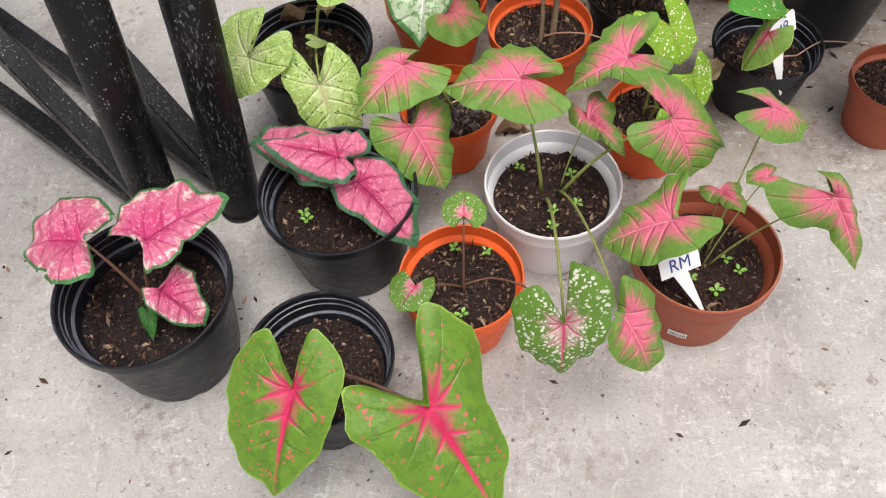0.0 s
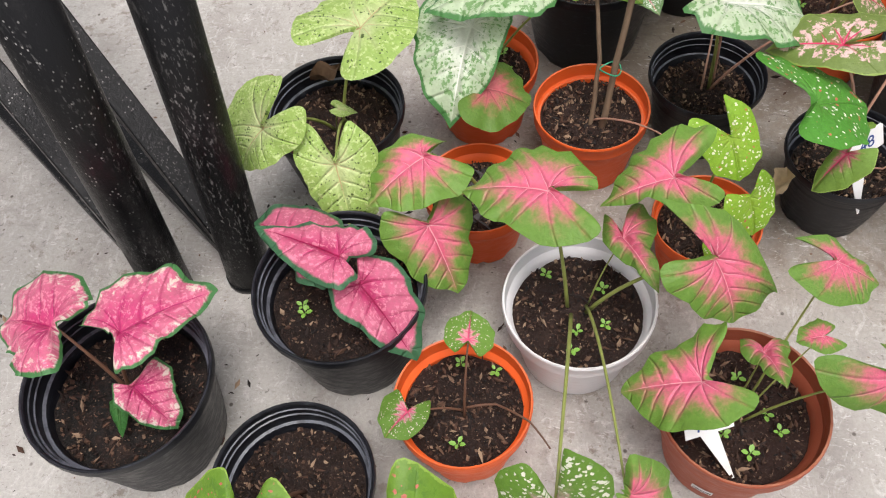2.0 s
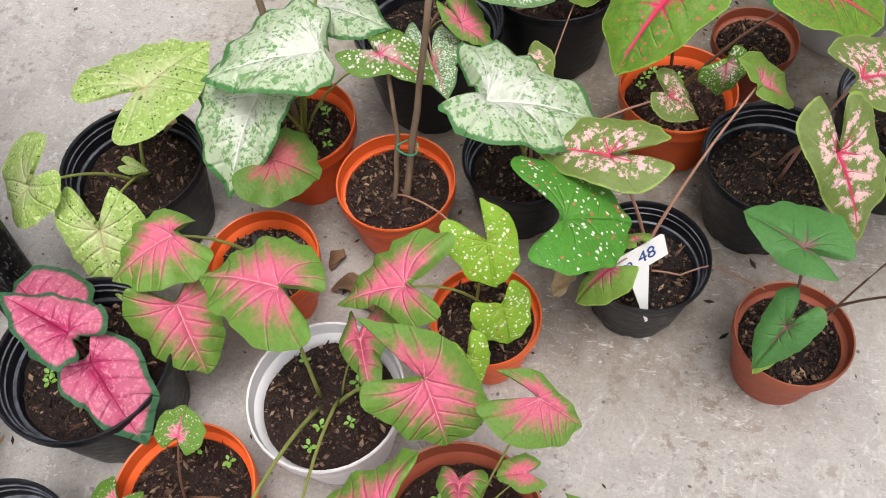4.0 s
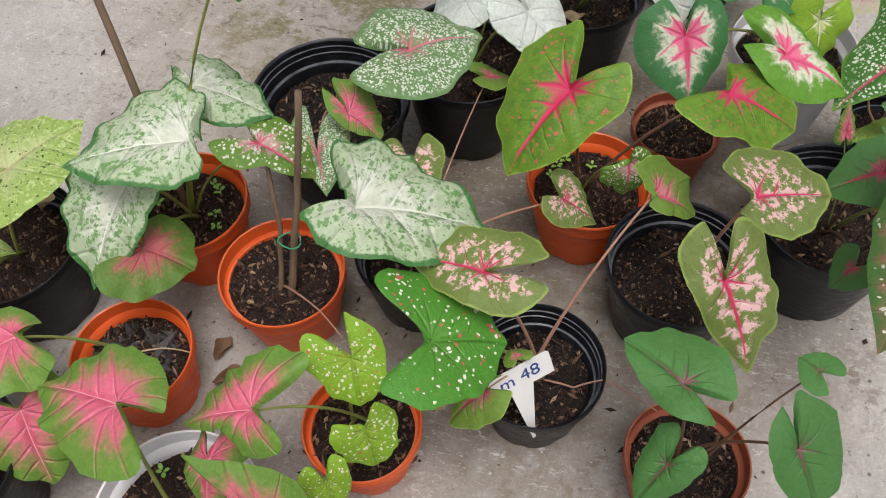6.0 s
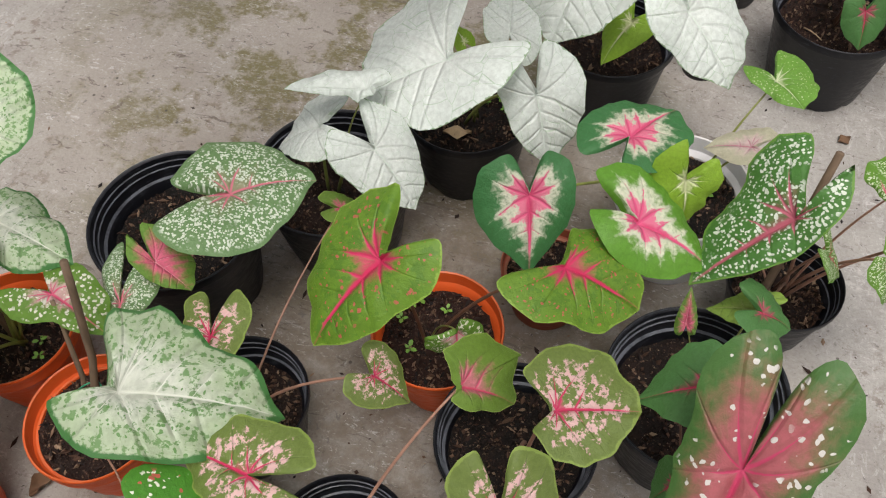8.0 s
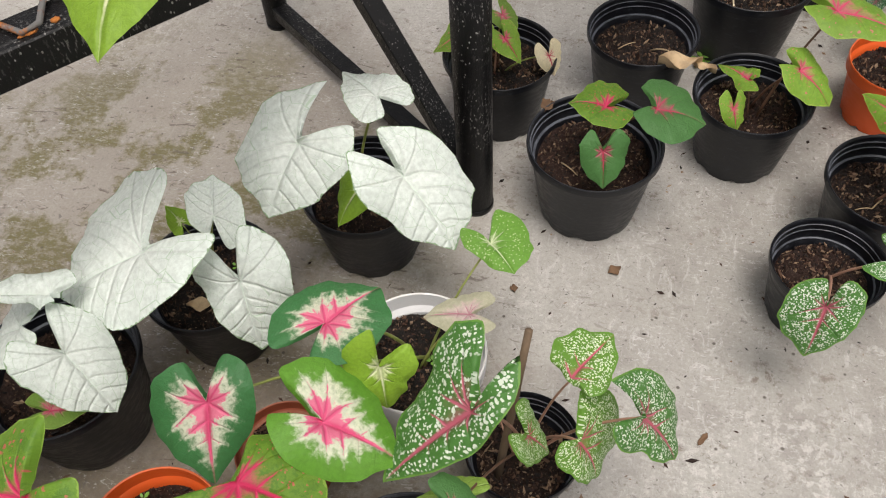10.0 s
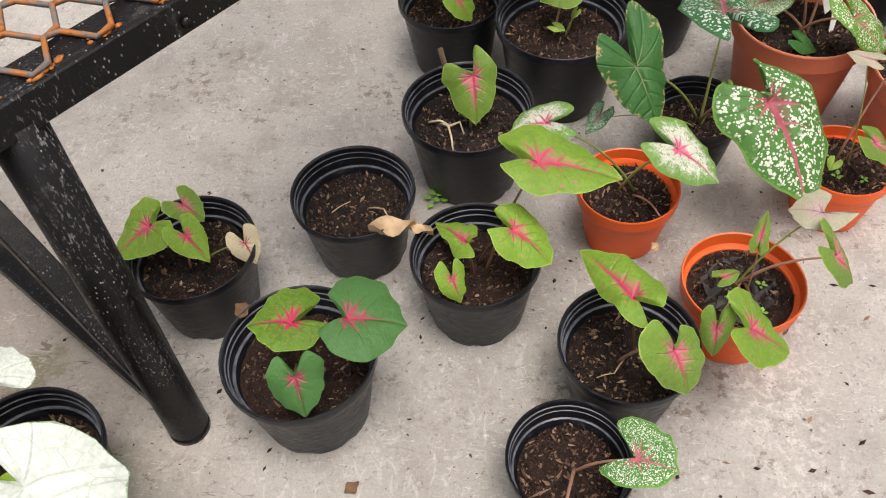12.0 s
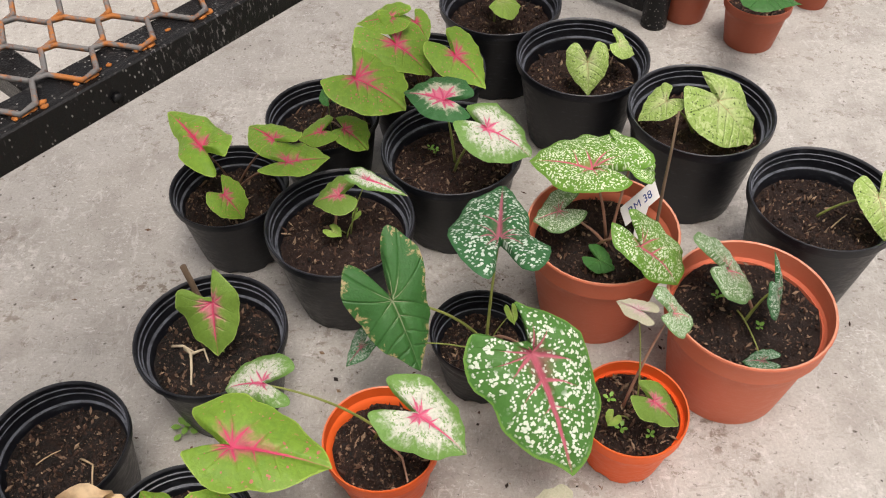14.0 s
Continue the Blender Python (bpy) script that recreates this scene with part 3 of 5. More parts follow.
def potted(x, y, r, h, kind, z=0.0):
    """A plastic nursery pot with a rolled rim, filled with potting soil."""
    plant = new("potted_caladium")
    plant.location = (x, y, z)
    plant.rotation_euler[2] = SEED.random() * 6.283
    level = h * SEED.uniform(0.74, 0.84) if kind != "black" else min(h * SEED.uniform(0.68, 0.76), h - 0.045)
    lip = 0.11 * h if kind != "black" else 0.085 * h
    at = lambda z: r * (0.74 + 0.22 * z / h)
    prof = [(0.0, 0.004), (at(0) * 0.9, 0.004), (at(0) * 0.985, 0.0), (at(0), 0.004), (at(h * 0.3), h * 0.3), (at(h * 0.6), h * 0.6)]
    if kind == "black":
        prof += [(at(h * 0.8), h * 0.8), (at(h) * 0.985, h - lip - 0.003), (r * 0.995, h - lip), (r, h - lip * 0.5), (r * 0.995, h - 0.001), (r * 0.985, h), (r * 0.972, h - 0.001)]
        prof += [(r * 0.955, h - 0.003), (r * 0.95, h - 0.012), (r * 0.932, h - 0.0125), (r * 0.928, h - 0.022), (r * 0.91, h - 0.0225), (r * 0.90, h - 0.038), (r * 0.862, h - 0.039), (r * 0.85, h - 0.041), (min(r * 0.84, at(level) - 0.006), level), (at(level * 0.8) - 0.008, level * 0.8)]
    else:
        prof += [(at(h * 0.78), h * 0.78), (at(h) * 0.98, h - lip * 1.8), (r * 0.985, h - lip * 1.7), (r * 0.99, h - lip * 0.3), (r, h - 0.003), (r * 0.99, h), (r * 0.965, h - 0.001)]
        prof += [(r * 0.945, h - lip * 1.5), (r * 0.915, h - lip * 1.7), (at(level) - 0.004, level), (at(level * 0.8) - 0.004, level * 0.8)]
    bm = bmesh.new()
    lathe(bm, prof)
    bmesh.ops.remove_doubles(bm, verts=bm.verts, dist=0.0004)
    if kind in ("black", "orange"):
        # drainage notches round the foot
        for v in bm.verts:
            if v.co.z < 0.006 and v.co.xy.length > at(0) * 0.95 and math.cos(8 * math.atan2(v.co.y, v.co.x)) > 0.6:
                v.co.z += 0.006
    for e in bm.edges:
        e.smooth = len(e.link_faces) != 2 or e.calc_face_angle() < 0.6
    part("pot", bm, POT[kind], plant, POT_WORDS[kind])
    inner = at(level) - 0.003 if kind != "black" else min(r * 0.84, at(level) - 0.006) + 0.002
    bm = bmesh.new()
    soil_disc(bm, inner, level, 0.008)
    part("soil", bm, SOIL, plant, "dark crumbly potting soil")
    bm = bmesh.new()
    crumbs(bm, inner * 0.97, level + 0.001, 1200, 0.0037)
    tagged(part("loose_soil", bm, CRUMB, plant, "bark and soil crumbs", smooth=False), kind="stuff")
    tagged(plant, "potted plant in a " + POT_WORDS[kind] + " on " + ("a bench" if z else "concrete"), "potted plant", "potted caladiums")
    plant["top"], plant["level"], plant["pot_kind"] = 0, level + z, kind
    return plant


EDGE = ((0.0, 0.0), (0.13, 0.08), (0.42, 0.257), (0.73, 0.487), (0.94, 0.75), (1.0, 1.0))


def half_outline(px, py, ax, ay, sinus, count):
    """One half of a heart- or arrow-shaped leaf, in lengths of its midrib: from the tip over the widest place (px, py) and the lobe's end (ax, ay) to the notch."""
    pts = [Vector((px * x, 1 - (1 - py) * f)) for x, f in EDGE]
    P, A = Vector((px, py)), Vector((ax, ay))
    out = Vector((A.y - P.y, P.x - A.x))
    if out.dot(P + A) < 0:
        out = -out
    pts.append((P + A) / 2 + out * 0.2)
    back = Vector((A.y, -A.x)) * (1 if -A.x < 0 else -1)
    pts += [A, A * 0.8 + back * 0.13, A * 0.4 + back * 0.09, Vector((0.0, -sinus))]
    for p in pts[-3:-1]:
        p.x = max(p.x, min(0.012, A.x))
    res = []
    for k in range(count + 1):
        s = k / count * (len(pts) - 1)
        i = min(int(s), len(pts) - 2)
        f = s - i
        p0, p1, p2, p3 = pts[max(i - 1, 0)], pts[i], pts[i + 1], pts[min(i + 2, len(pts) - 1)]
        res.append(0.5 * (2 * p1 + (p2 - p0) * f + (2 * p0 - 5 * p1 + 4 * p2 - p3) * f * f + (3 * p1 - p0 - 3 * p2 + p3) * f ** 3))
    return res


RUFFLED = {"rose": 0.045, "white_net": 0.035, "rosedark": 0.03, "pinkfleck": 0.02, "white": 0.014, "tri": 0.014, "blush": 0.03, "blushdark": 0.03}
STEMS = {"rose": "brown", "rosedark": "brown", "redstar": "brown", "limestar": "brown", "spotted": "pink", "spotlime": "pink", "spotpink": "pink", "pinkwhite": "pink", "dotted": "brown", "redpale": "pink", "dark": "brown", "darkpink": "brown"}


def leaf(plant, joint, tip, style, right, left):
    """One leaf from the joint of its stalk to its tip, with the stalk that carries it. right, left: the widest place and the lobe's end of each half, outwards and forwards, in lengths of the midrib."""
    J, T = Vector(joint), Vector(tip)
    along = T - J
    L = along.length
    along.normalize()
    across = along.cross(Vector((0, 0, 1))).normalized()
    up = across.cross(along)
    width = (right[0] + left[0]) * L
    rnd = random.Random(int(J.x * 7919) + int(J.y * 104729) + int(J.z * 1299709))
    count, rings = 34, 10
    amp, phase, dome = RUFFLED.get(style, 0.012), rnd.random() * 6.28, rnd.uniform(0.2, 0.42)
    sway, bend = rnd.uniform(0.03, 0.065), rnd.uniform(-0.05, 0.05)
    sinus = rnd.uniform(0.05, 0.1)
    bm = bmesh.new()
    pol, flat = bm.loops.layers.uv.new("polar"), bm.loops.layers.uv.new("flat")
    size = max(L, width * 0.6)

    def corner(x, y, rho, th):
        u, v = x * L, y * L
        wave = amp * rho ** 3 * math.sin(th * 13 + phase) + sway * rho * rho * math.sin(th * 3 + phase * 1.7)
        rib = 0.0045 * rho * math.cos((v / size - 0.42 * abs(u) / size - 0.5 * (u / size) ** 2) * 29.9 + 3.14)
        crease = 0.05 * (1 - math.exp(-abs(u) / (0.05 * size))) * (1 - 0.5 * rho)
        z = size * (wave + rib + crease + dome * rho * (1 - rho) + 0.012 * noise.noise(Vector((u, v, phase)) * 34))
        wob = 1 + rho * (0.016 * math.sin(th * 13 + phase) + 0.05 * noise.noise(Vector((th * 2.6, phase, rho))))
        return J + across * (u * wob + bend * v * y * rho * (1 - rho)) + along * v * wob + up * z

    for s, half in ((1, right), (-1, left)):
        side = half_outline(*half, sinus, count)
        lobe = math.atan2(max(half[2], 0.01), half[3])
        grid = []
        for j in range(rings + 1):
            rho = (j / rings) ** 0.85
            row = []
            for p in side:
                th = math.atan2(abs(p.x), p.y)
                turn = 0.8 * th / lobe if th < lobe else 0.8 + 0.2 * (th - lobe) / max(math.pi - lobe, 0.01)
                row.append((bm.verts.new(corner(s * p.x * rho, p.y * rho, rho, s * th)), (rho, 0.5 + 0.5 * s * turn), (p.x * rho * L / size * s, p.y * rho * L / size)))
            grid.append(row)
        for a, b in zip(grid, grid[1:]):
            for k in range(count):
                quad = (a[k], b[k], b[k + 1], a[k + 1])
                f = bm.faces.new([c[0] for c in (quad if s < 0 else quad[::-1])])
                for lp, c in zip(f.loops, quad if s < 0 else quad[::-1]):
                    lp[pol].uv, lp[flat].uv = c[1], c[2]
    bmesh.ops.remove_doubles(bm, verts=bm.verts, dist=0.00015)
    blade = part("leaf", bm, LEAF[style], None, LEAF_WORDS[style])
    blade.parent = plant
    blade.matrix_parent_inverse = plant.matrix_basis.inverted()
    # the stalk rises from the soil near the pot's middle and bends over to the joint
    base = Vector((plant.location.x + rnd.uniform(-0.014, 0.014), plant.location.y + rnd.uniform(-0.014, 0.014), plant["level"]))
    way = J - base
    mid = base + way * 0.5 + Vector((-way.x, -way.y, 0)) * 0.16 + Vector((0, 0, 0.14 * way.length))
    pts = [base * (1 - f) ** 2 + mid * 2 * f * (1 - f) + (J - up * 0.0015) * f * f for f in [i / 9 for i in range(10)]]
    thick = min(0.0029, max(0.0013, 0.026 * (width + 0.02)))
    bm = bmesh.new()
    tube(bm, pts, (thick, thick * 0.55))
    stem = part("petiole", bm, STALK[STEMS.get(style, "green")], None)
    stem.parent = blade
    stem.matrix_parent_inverse = (plant.matrix_basis @ blade.matrix_parent_inverse).inverted()
    if not plant["top"]:
        plant["top"] = 1
        tagged(plant, PLANT_WORDS.get(style, "green") + " caladium in a " + POT_WORDS[plant["pot_kind"]] + " on concrete")
    return blade


# ---- the ground ----
bm = bmesh.new()
bmesh.ops.create_grid(bm, x_segments=60, y_segments=60, size=400)
for v in bm.verts:
    v.co.x, v.co.y = math.copysign(abs(v.co.x / 400) ** 3 * 400, v.co.x), math.copysign(abs(v.co.y / 400) ** 3 * 400, v.co.y)
tagged(part("floor", bm, CONCRETE), "worn grey concrete floor with scratches and dirt", "floor", kind="structure")


# ---- benches ----
def bench(frames, start, way, length, depth, top, thick):
    """A black steel bench: end frames of a round front leg, a rear leg, a floor tie and a diagonal; angle-iron edge rails and an expanded-metal top."""
    ob = new("plant_bench")
    ob.location = frames[0][0]
    inv = Matrix.Translation(ob.location).inverted()

    def child(name, bm, material, label="", smooth=True):
        p = part(name, bm, material, None, label, smooth)
        p.parent, p.matrix_parent_inverse = ob, inv
        return p

    d = Vector((*way, 0)).normalized()
    back = Vector((-d.y, d.x, 0))
    s = Vector((*start, top))
    for foot, head, rear in frames:
        foot, head, rear = Vector(foot), Vector(head), Vector(rear)
        for a, b, r in ((foot, head, thick), (rear, rear + Vector((0, 0, top - 0.03)), 0.026)):
            bm = bmesh.new()
            tube(bm, [a.lerp(b, f) for f in (0, 0.015, 0.03, 0.5, 1.0)], (r, r), 20)
            child("leg", bm, STEEL)
            bm = bmesh.new()
            tube(bm, [a + Vector((0, 0, 0.0)), a + Vector((0, 0, 0.012))], (r * 1.03, r * 1.02), 20)
            child("foot_cap", bm, STEEL)
        bm = bmesh.new()
        bar(bm, foot + Vector((0, 0, 0.045)), rear + Vector((0, 0, 0.045)), 0.034, 0.03)
        child("floor_tie", bm, STEEL, smooth=False)
        bm = bmesh.new()
        bar(bm, foot + Vector((0, 0, 0.06)), rear + Vector((0, 0, top - 0.04)), 0.036, 0.03)
        child("diagonal", bm, STEEL, smooth=False)
    for k in (0, 1):
        a, b = s + back * depth * k, s + back * depth * k + d * length
        bm = bmesh.new()
        bar(bm, a + Vector((0, 0, 0.006)), b + Vector((0, 0, 0.006)), 0.01, 0.044)
        child("edge_rail", bm, STEEL, smooth=False)
        inner = back * (0.026 if k == 0 else -0.026) + Vector((0, 0, 0.0255))
        bm = bmesh.new()
        bar(bm, a + inner, b + inner, 0.042, 0.005)
        child("edge_flange", bm, STEEL, smooth=False)
        for q in range(int(length / 0.45)):
            bm = bmesh.new()
            at = a + d * (0.2 + 0.45 * q) + back * (-0.005 if k == 0 else 0.005)
            tube(bm, [at, at + back * (-0.006 if k == 0 else 0.006)], (0.007, 0.006), 6)
            child("bolt", bm, STEEL)
    for f in (0.01, 0.5, 0.99):
        bm = bmesh.new()
        bar(bm, s + d * length * f + back * 0.01, s + d * length * f + back * (depth - 0.01), 0.036, 0.036)
        child("cross_rail", bm, STEEL, smooth=False)
    # expanded metal: zigzag strands that meet their neighbours at the knots
    step, rise = 0.074, 0.042
    bm = bmesh.new()
    for r in range(int((depth - 0.03) / rise)):
        pts = []
        for k in range(int(length / step * 4) - 1):
            u, ph = 0.01 + k * step / 4, (k + 2 * (r % 2)) % 4
            v = 0.004 + rise * (r + 0.5 + (0.45 if ph in (0, 1) else -0.45))
            pts.append(s + d * u + back * v + Vector((0, 0, 0.0315 + (0.003 if ph in (0, 3) else 0))))
        tube(bm, pts, (0.0036, 0.0036), 5)
    child("mesh_top", bm, RUST, "rusty expanded metal top")
    bm = bmesh.new()
    rnd = random.Random(9)
    for k in range(int(length / step) - 1):
        at = s + d * (0.01 + step * (k + 0.625)) + back * 0.009 + Vector((0, 0, 0.0285))
        for q in range(9):
            c = at + d * rnd.gauss(0, 0.010) + back * rnd.gauss(0, 0.003)
            m = Matrix.Translation(c) @ d.to_track_quat("X", "Z").to_matrix().to_4x4() @ Matrix.Diagonal((rnd.uniform(0.003, 0.008), rnd.uniform(0.002, 0.005), rnd.uniform(0.001, 0.0025), 1))
            bmesh.ops.create_icosphere(bm, subdivisions=1, radius=1, matrix=m)
    tagged(child("rust_crust", bm, CRUST, "orange rust crust along the rail"), kind="stuff")
    tagged(ob, "black steel plant bench with rusty mesh top", "bench")
    return ob


bench([((0.925, 2.183, 0), (0.917, 2.210, 0.618), (0.398, 2.603, 0)), ((2.225, 3.75, 0), (2.225, 3.75, 0.6), (1.72, 4.18, 0))], (0.35, 1.51), (0.65, 0.76), 3.0, 0.66, 0.625, 0.031)
bench([((-0.209, 0.961, 0), (-0.167, 0.999, 0.630), (-0.767, 1.415, 0)), ((-0.323, 0.921, 0), (-0.263, 0.913, 0.630), (-0.89, 1.36, 0))],
      (-0.89, 0.29), (0.65, 0.76), 0.98, 0.66, 0.66, 0.034)


# ---- pots and plants along the row ----
plant_a = potted(-0.263, 0.705, 0.118, 0.175, 'black')
leaf(plant_a, (-0.318, 0.732, 0.240), (-0.421, 0.752, 0.200), 'rose', (0.58, 0.81, 0.33, -0.28), (0.37, 0.40, 0.52, -0.32))
leaf(plant_a, (-0.240, 0.735, 0.240), (-0.153, 0.812, 0.220), 'rose', (0.31, 0.33, 0.41, -0.18), (0.55, 0.53, 0.30, -0.28))
leaf(plant_a, (-0.228, 0.690, 0.190), (-0.175, 0.658, 0.150), 'rose', (0.34, 0.34, 0.21, -0.25), (0.41, 0.49, 0.58, -0.07))
leaf(plant_a, (-0.252, 0.674, 0.160), (-0.246, 0.643, 0.140), 'plain', (0.32, -0.13, 0.19, -0.28), (0.32, -0.13, 0.19, -0.28))
plant_b = potted(-0.020, 0.866, 0.114, 0.169, 'black')
leaf(plant_b, (-0.009, 0.868, 0.230), (-0.125, 0.902, 0.220), 'rosedark', (0.37, -0.13, 0.22, -0.32), (0.37, -0.13, 0.22, -0.32))
leaf(plant_b, (-0.041, 0.883, 0.200), (-0.154, 0.944, 0.170), 'rosedark', (0.40, 0.69, 0.20, -0.19), (0.21, 0.20, 0.30, -0.30))
leaf(plant_b, (0.016, 0.849, 0.200), (0.093, 0.782, 0.140), 'rosedark', (0.29, 0.36, 0.28, -0.17), (0.38, 0.51, 0.22, -0.28))
plant_c = potted(-0.028, 0.617, 0.097, 0.144, 'black')
leaf(plant_c, (-0.028, 0.525, 0.250), (-0.058, 0.428, 0.170), 'redstar', (0.49, 0.42, 0.38, -0.44), (0.41, 0.07, 0.13, -0.57))
leaf(plant_c, (0.118, 0.513, 0.220), (0.195, 0.416, 0.130), 'redstar', (0.49, 0.07, 0.46, -0.46), (0.41, 0.22, 0.43, -0.66))
plant_d = potted(0.153, 0.743, 0.086, 0.127, 'orange')
leaf(plant_d, (0.159, 0.783, 0.210), (0.159, 0.817, 0.220), 'dotted', (0.82, 0.24, 0.51, -0.50), (0.79, 0.40, 0.45, -0.43))
leaf(plant_d, (0.093, 0.711, 0.150), (0.072, 0.676, 0.150), 'dotted', (0.66, 0.49, 0.72, -0.29), (0.55, 0.52, 0.33, -0.63))
plant_e = potted(0.285, 0.891, 0.099, 0.138, 'white')
leaf(plant_e, (0.236, 0.952, 0.280), (0.134, 0.958, 0.260), 'blush', (0.61, 0.27, 0.08, -0.57), (0.48, 0.42, 0.62, -0.62))
leaf(plant_e, (0.270, 0.588, 0.280), (0.269, 0.563, 0.200), 'pinkfleck', (0.63, 0.14, 0.45, -0.65), (0.62, -0.18, 0.07, -1.08))
leaf(plant_e, (0.340, 0.612, 0.250), (0.377, 0.578, 0.170), 'blush', (0.38, 0.24, 0.12, -0.14), (0.40, 0.71, 0.24, -0.44))
leaf(plant_e, (0.330, 0.933, 0.220), (0.371, 0.850, 0.240), 'blush', (0.11, 0.51, 0.07, -0.43), (0.21, 0.34, 0.45, -0.49))
leaf(plant_e, (0.425, 0.876, 0.280), (0.457, 0.831, 0.220), 'blush', (0.60, 0.35, 0.83, -0.20), (0.72, 0.78, -0.53, -1.12))
plant_f = potted(0.480, 0.767, 0.099, 0.147, 'brown')
leaf(plant_f, (0.414, 0.741, 0.250), (0.337, 0.745, 0.190), 'blush', (0.48, 0.28, 0.66, -0.25), (0.54, 0.21, 0.31, -0.61))
leaf(plant_f, (0.481, 0.786, 0.240), (0.493, 0.730, 0.270), 'blush', (0.21, 0.34, 0.25, -0.39), (0.34, 0.16, 0.41, -0.26))
leaf(plant_f, (0.607, 0.763, 0.260), (0.636, 0.694, 0.200), 'blush', (0.23, 0.33, 0.94, -0.44), (0.26, 0.09, -0.09, -0.40))
leaf(plant_f, (0.547, 0.872, 0.300), (0.591, 0.859, 0.280), 'blush', (0.66, 0.69, 1.01, -0.97), (0.27, 0.50, -0.00, -1.02))
leaf(plant_f, (0.544, 0.813, 0.240), (0.515, 0.803, 0.240), 'blush', (0.60, 0.37, 0.31, -0.57), (0.25, 0.76, 0.57, -0.62))
plant_g = potted(-0.094, 1.172, 0.106, 0.156, 'black')
leaf(plant_g, (-0.041, 1.207, 0.280), (0.019, 1.300, 0.280), 'lime', (0.75, -0.13, 0.45, -0.72), (0.75, -0.13, 0.45, -0.72))
leaf(plant_g, (-0.150, 1.052, 0.240), (-0.185, 1.017, 0.190), 'lime', (1.06, 0.37, 0.23, -1.03), (0.79, 0.05, 0.81, -0.95))
leaf(plant_g, (-0.050, 1.023, 0.210), (-0.025, 0.966, 0.130), 'lime', (0.44, 0.10, 0.28, -0.61), (0.40, 0.64, 0.36, -0.50))
leaf(plant_g, (-0.077, 1.146, 0.180), (-0.051, 1.148, 0.170), 'lime', (0.50, -0.13, 0.30, -0.45), (0.50, -0.13, 0.30, -0.45))
plant_h = potted(0.111, 1.306, 0.089, 0.132, 'orange')
leaf(plant_h, (0.110, 1.230, 0.270), (0.091, 1.107, 0.200), 'white_net', (0.47, 0.32, 0.49, -0.24), (0.37, 0.07, 0.23, -0.32))
leaf(plant_h, (0.197, 1.265, 0.330), (0.053, 1.205, 0.310), 'white_net', (0.57, 0.44, 0.41, -0.11), (0.36, 0.44, 0.29, -0.08))
leaf(plant_h, (0.137, 1.174, 0.210), (0.198, 1.174, 0.180), 'blushdark', (1.08, 0.06, 0.93, -0.56), (0.80, 0.48, 0.57, -0.19))
leaf(plant_h, (0.158, 1.361, 0.320), (0.268, 1.341, 0.300), 'white_net', (0.37, 0.48, -0.08, -0.36), (0.34, 0.41, 0.31, -0.20))
leaf(plant_h, (0.235, 1.365, 0.500), (0.225, 1.441, 0.545), 'white_net', (0.59, 0.39, 0.39, -0.31), (0.57, 0.24, 0.33, -0.27))
leaf(plant_h, (0.263, 1.301, 0.300), (0.343, 1.281, 0.280), 'pinkfleck', (0.29, 0.31, 0.45, -0.54), (0.51, 0.27, 0.25, -0.34))
plant_i = potted(0.133, 1.072, 0.080, 0.118, 'orange')
leaf(plant_i, (0.076, 1.005, 0.260), (0.014, 0.945, 0.230), 'blush', (0.51, 0.31, -0.08, -0.39), (0.68, 0.26, 0.74, -0.34))
leaf(plant_i, (0.087, 0.944, 0.200), (0.130, 0.886, 0.130), 'blush', (0.50, 0.29, 0.50, -0.37), (0.43, 0.40, 0.46, -0.35))
plant_j = potted(0.285, 1.228, 0.087, 0.128, 'orange')
plant_k = potted(0.452, 1.051, 0.075, 0.110, 'orange')
leaf(plant_k, (0.453, 1.068, 0.260), (0.471, 1.031, 0.220), 'limedot', (0.64, 0.37, 0.83, -0.61), (0.62, 0.36, 0.07, -0.92))
leaf(plant_k, (0.481, 1.009, 0.220), (0.496, 0.985, 0.170), 'limedot', (0.55, 0.44, 0.59, -0.24), (0.55, 0.45, 0.37, -0.54))
leaf(plant_k, (0.380, 0.976, 0.290), (0.300, 0.957, 0.250), 'blush', (0.57, 0.24, 0.55, -0.64), (0.20, 0.34, 0.55, -0.49))
leaf(plant_k, (0.453, 0.950, 0.190), (0.469, 0.928, 0.150), 'limedot', (0.57, -0.13, 0.34, -0.63), (0.57, -0.13, 0.34, -0.63))
plant_l = potted(0.646, 1.173, 0.087, 0.128, 'black')
leaf(plant_l, (0.540, 1.084, 0.310), (0.613, 1.119, 0.270), 'greendot', (0.74, 0.22, 0.67, -0.69), (0.83, 0.31, 0.83, -0.56))
leaf(plant_l, (0.600, 1.079, 0.230), (0.565, 1.047, 0.190), 'redpale', (0.21, 0.43, 0.00, -0.43), (0.50, 0.35, 0.41, -0.40))
leaf(plant_l, (0.626, 1.130, 0.220), (0.614, 1.144, 0.210), 'redpale', (0.86, -0.13, 0.51, -0.54), (0.86, -0.13, 0.51, -0.54))
leaf(plant_l, (0.577, 1.172, 0.320), (0.489, 1.183, 0.300), 'pinkwhite', (0.61, 0.21, 0.39, -0.68), (0.52, -0.14, 0.14, -0.84))
leaf(plant_l, (0.741, 1.330, 0.300), (0.799, 1.352, 0.250), 'redpale', (0.26, 0.34, 0.21, -0.12), (0.76, 1.09, 0.54, -0.18))
plant_m = potted(0.842, 1.102, 0.075, 0.111, 'brown')
leaf(plant_m, (0.799, 1.102, 0.300), (0.733, 1.143, 0.290), 'dark', (0.70, 0.38, 0.31, -0.57), (0.38, 0.24, 0.25, -0.62))
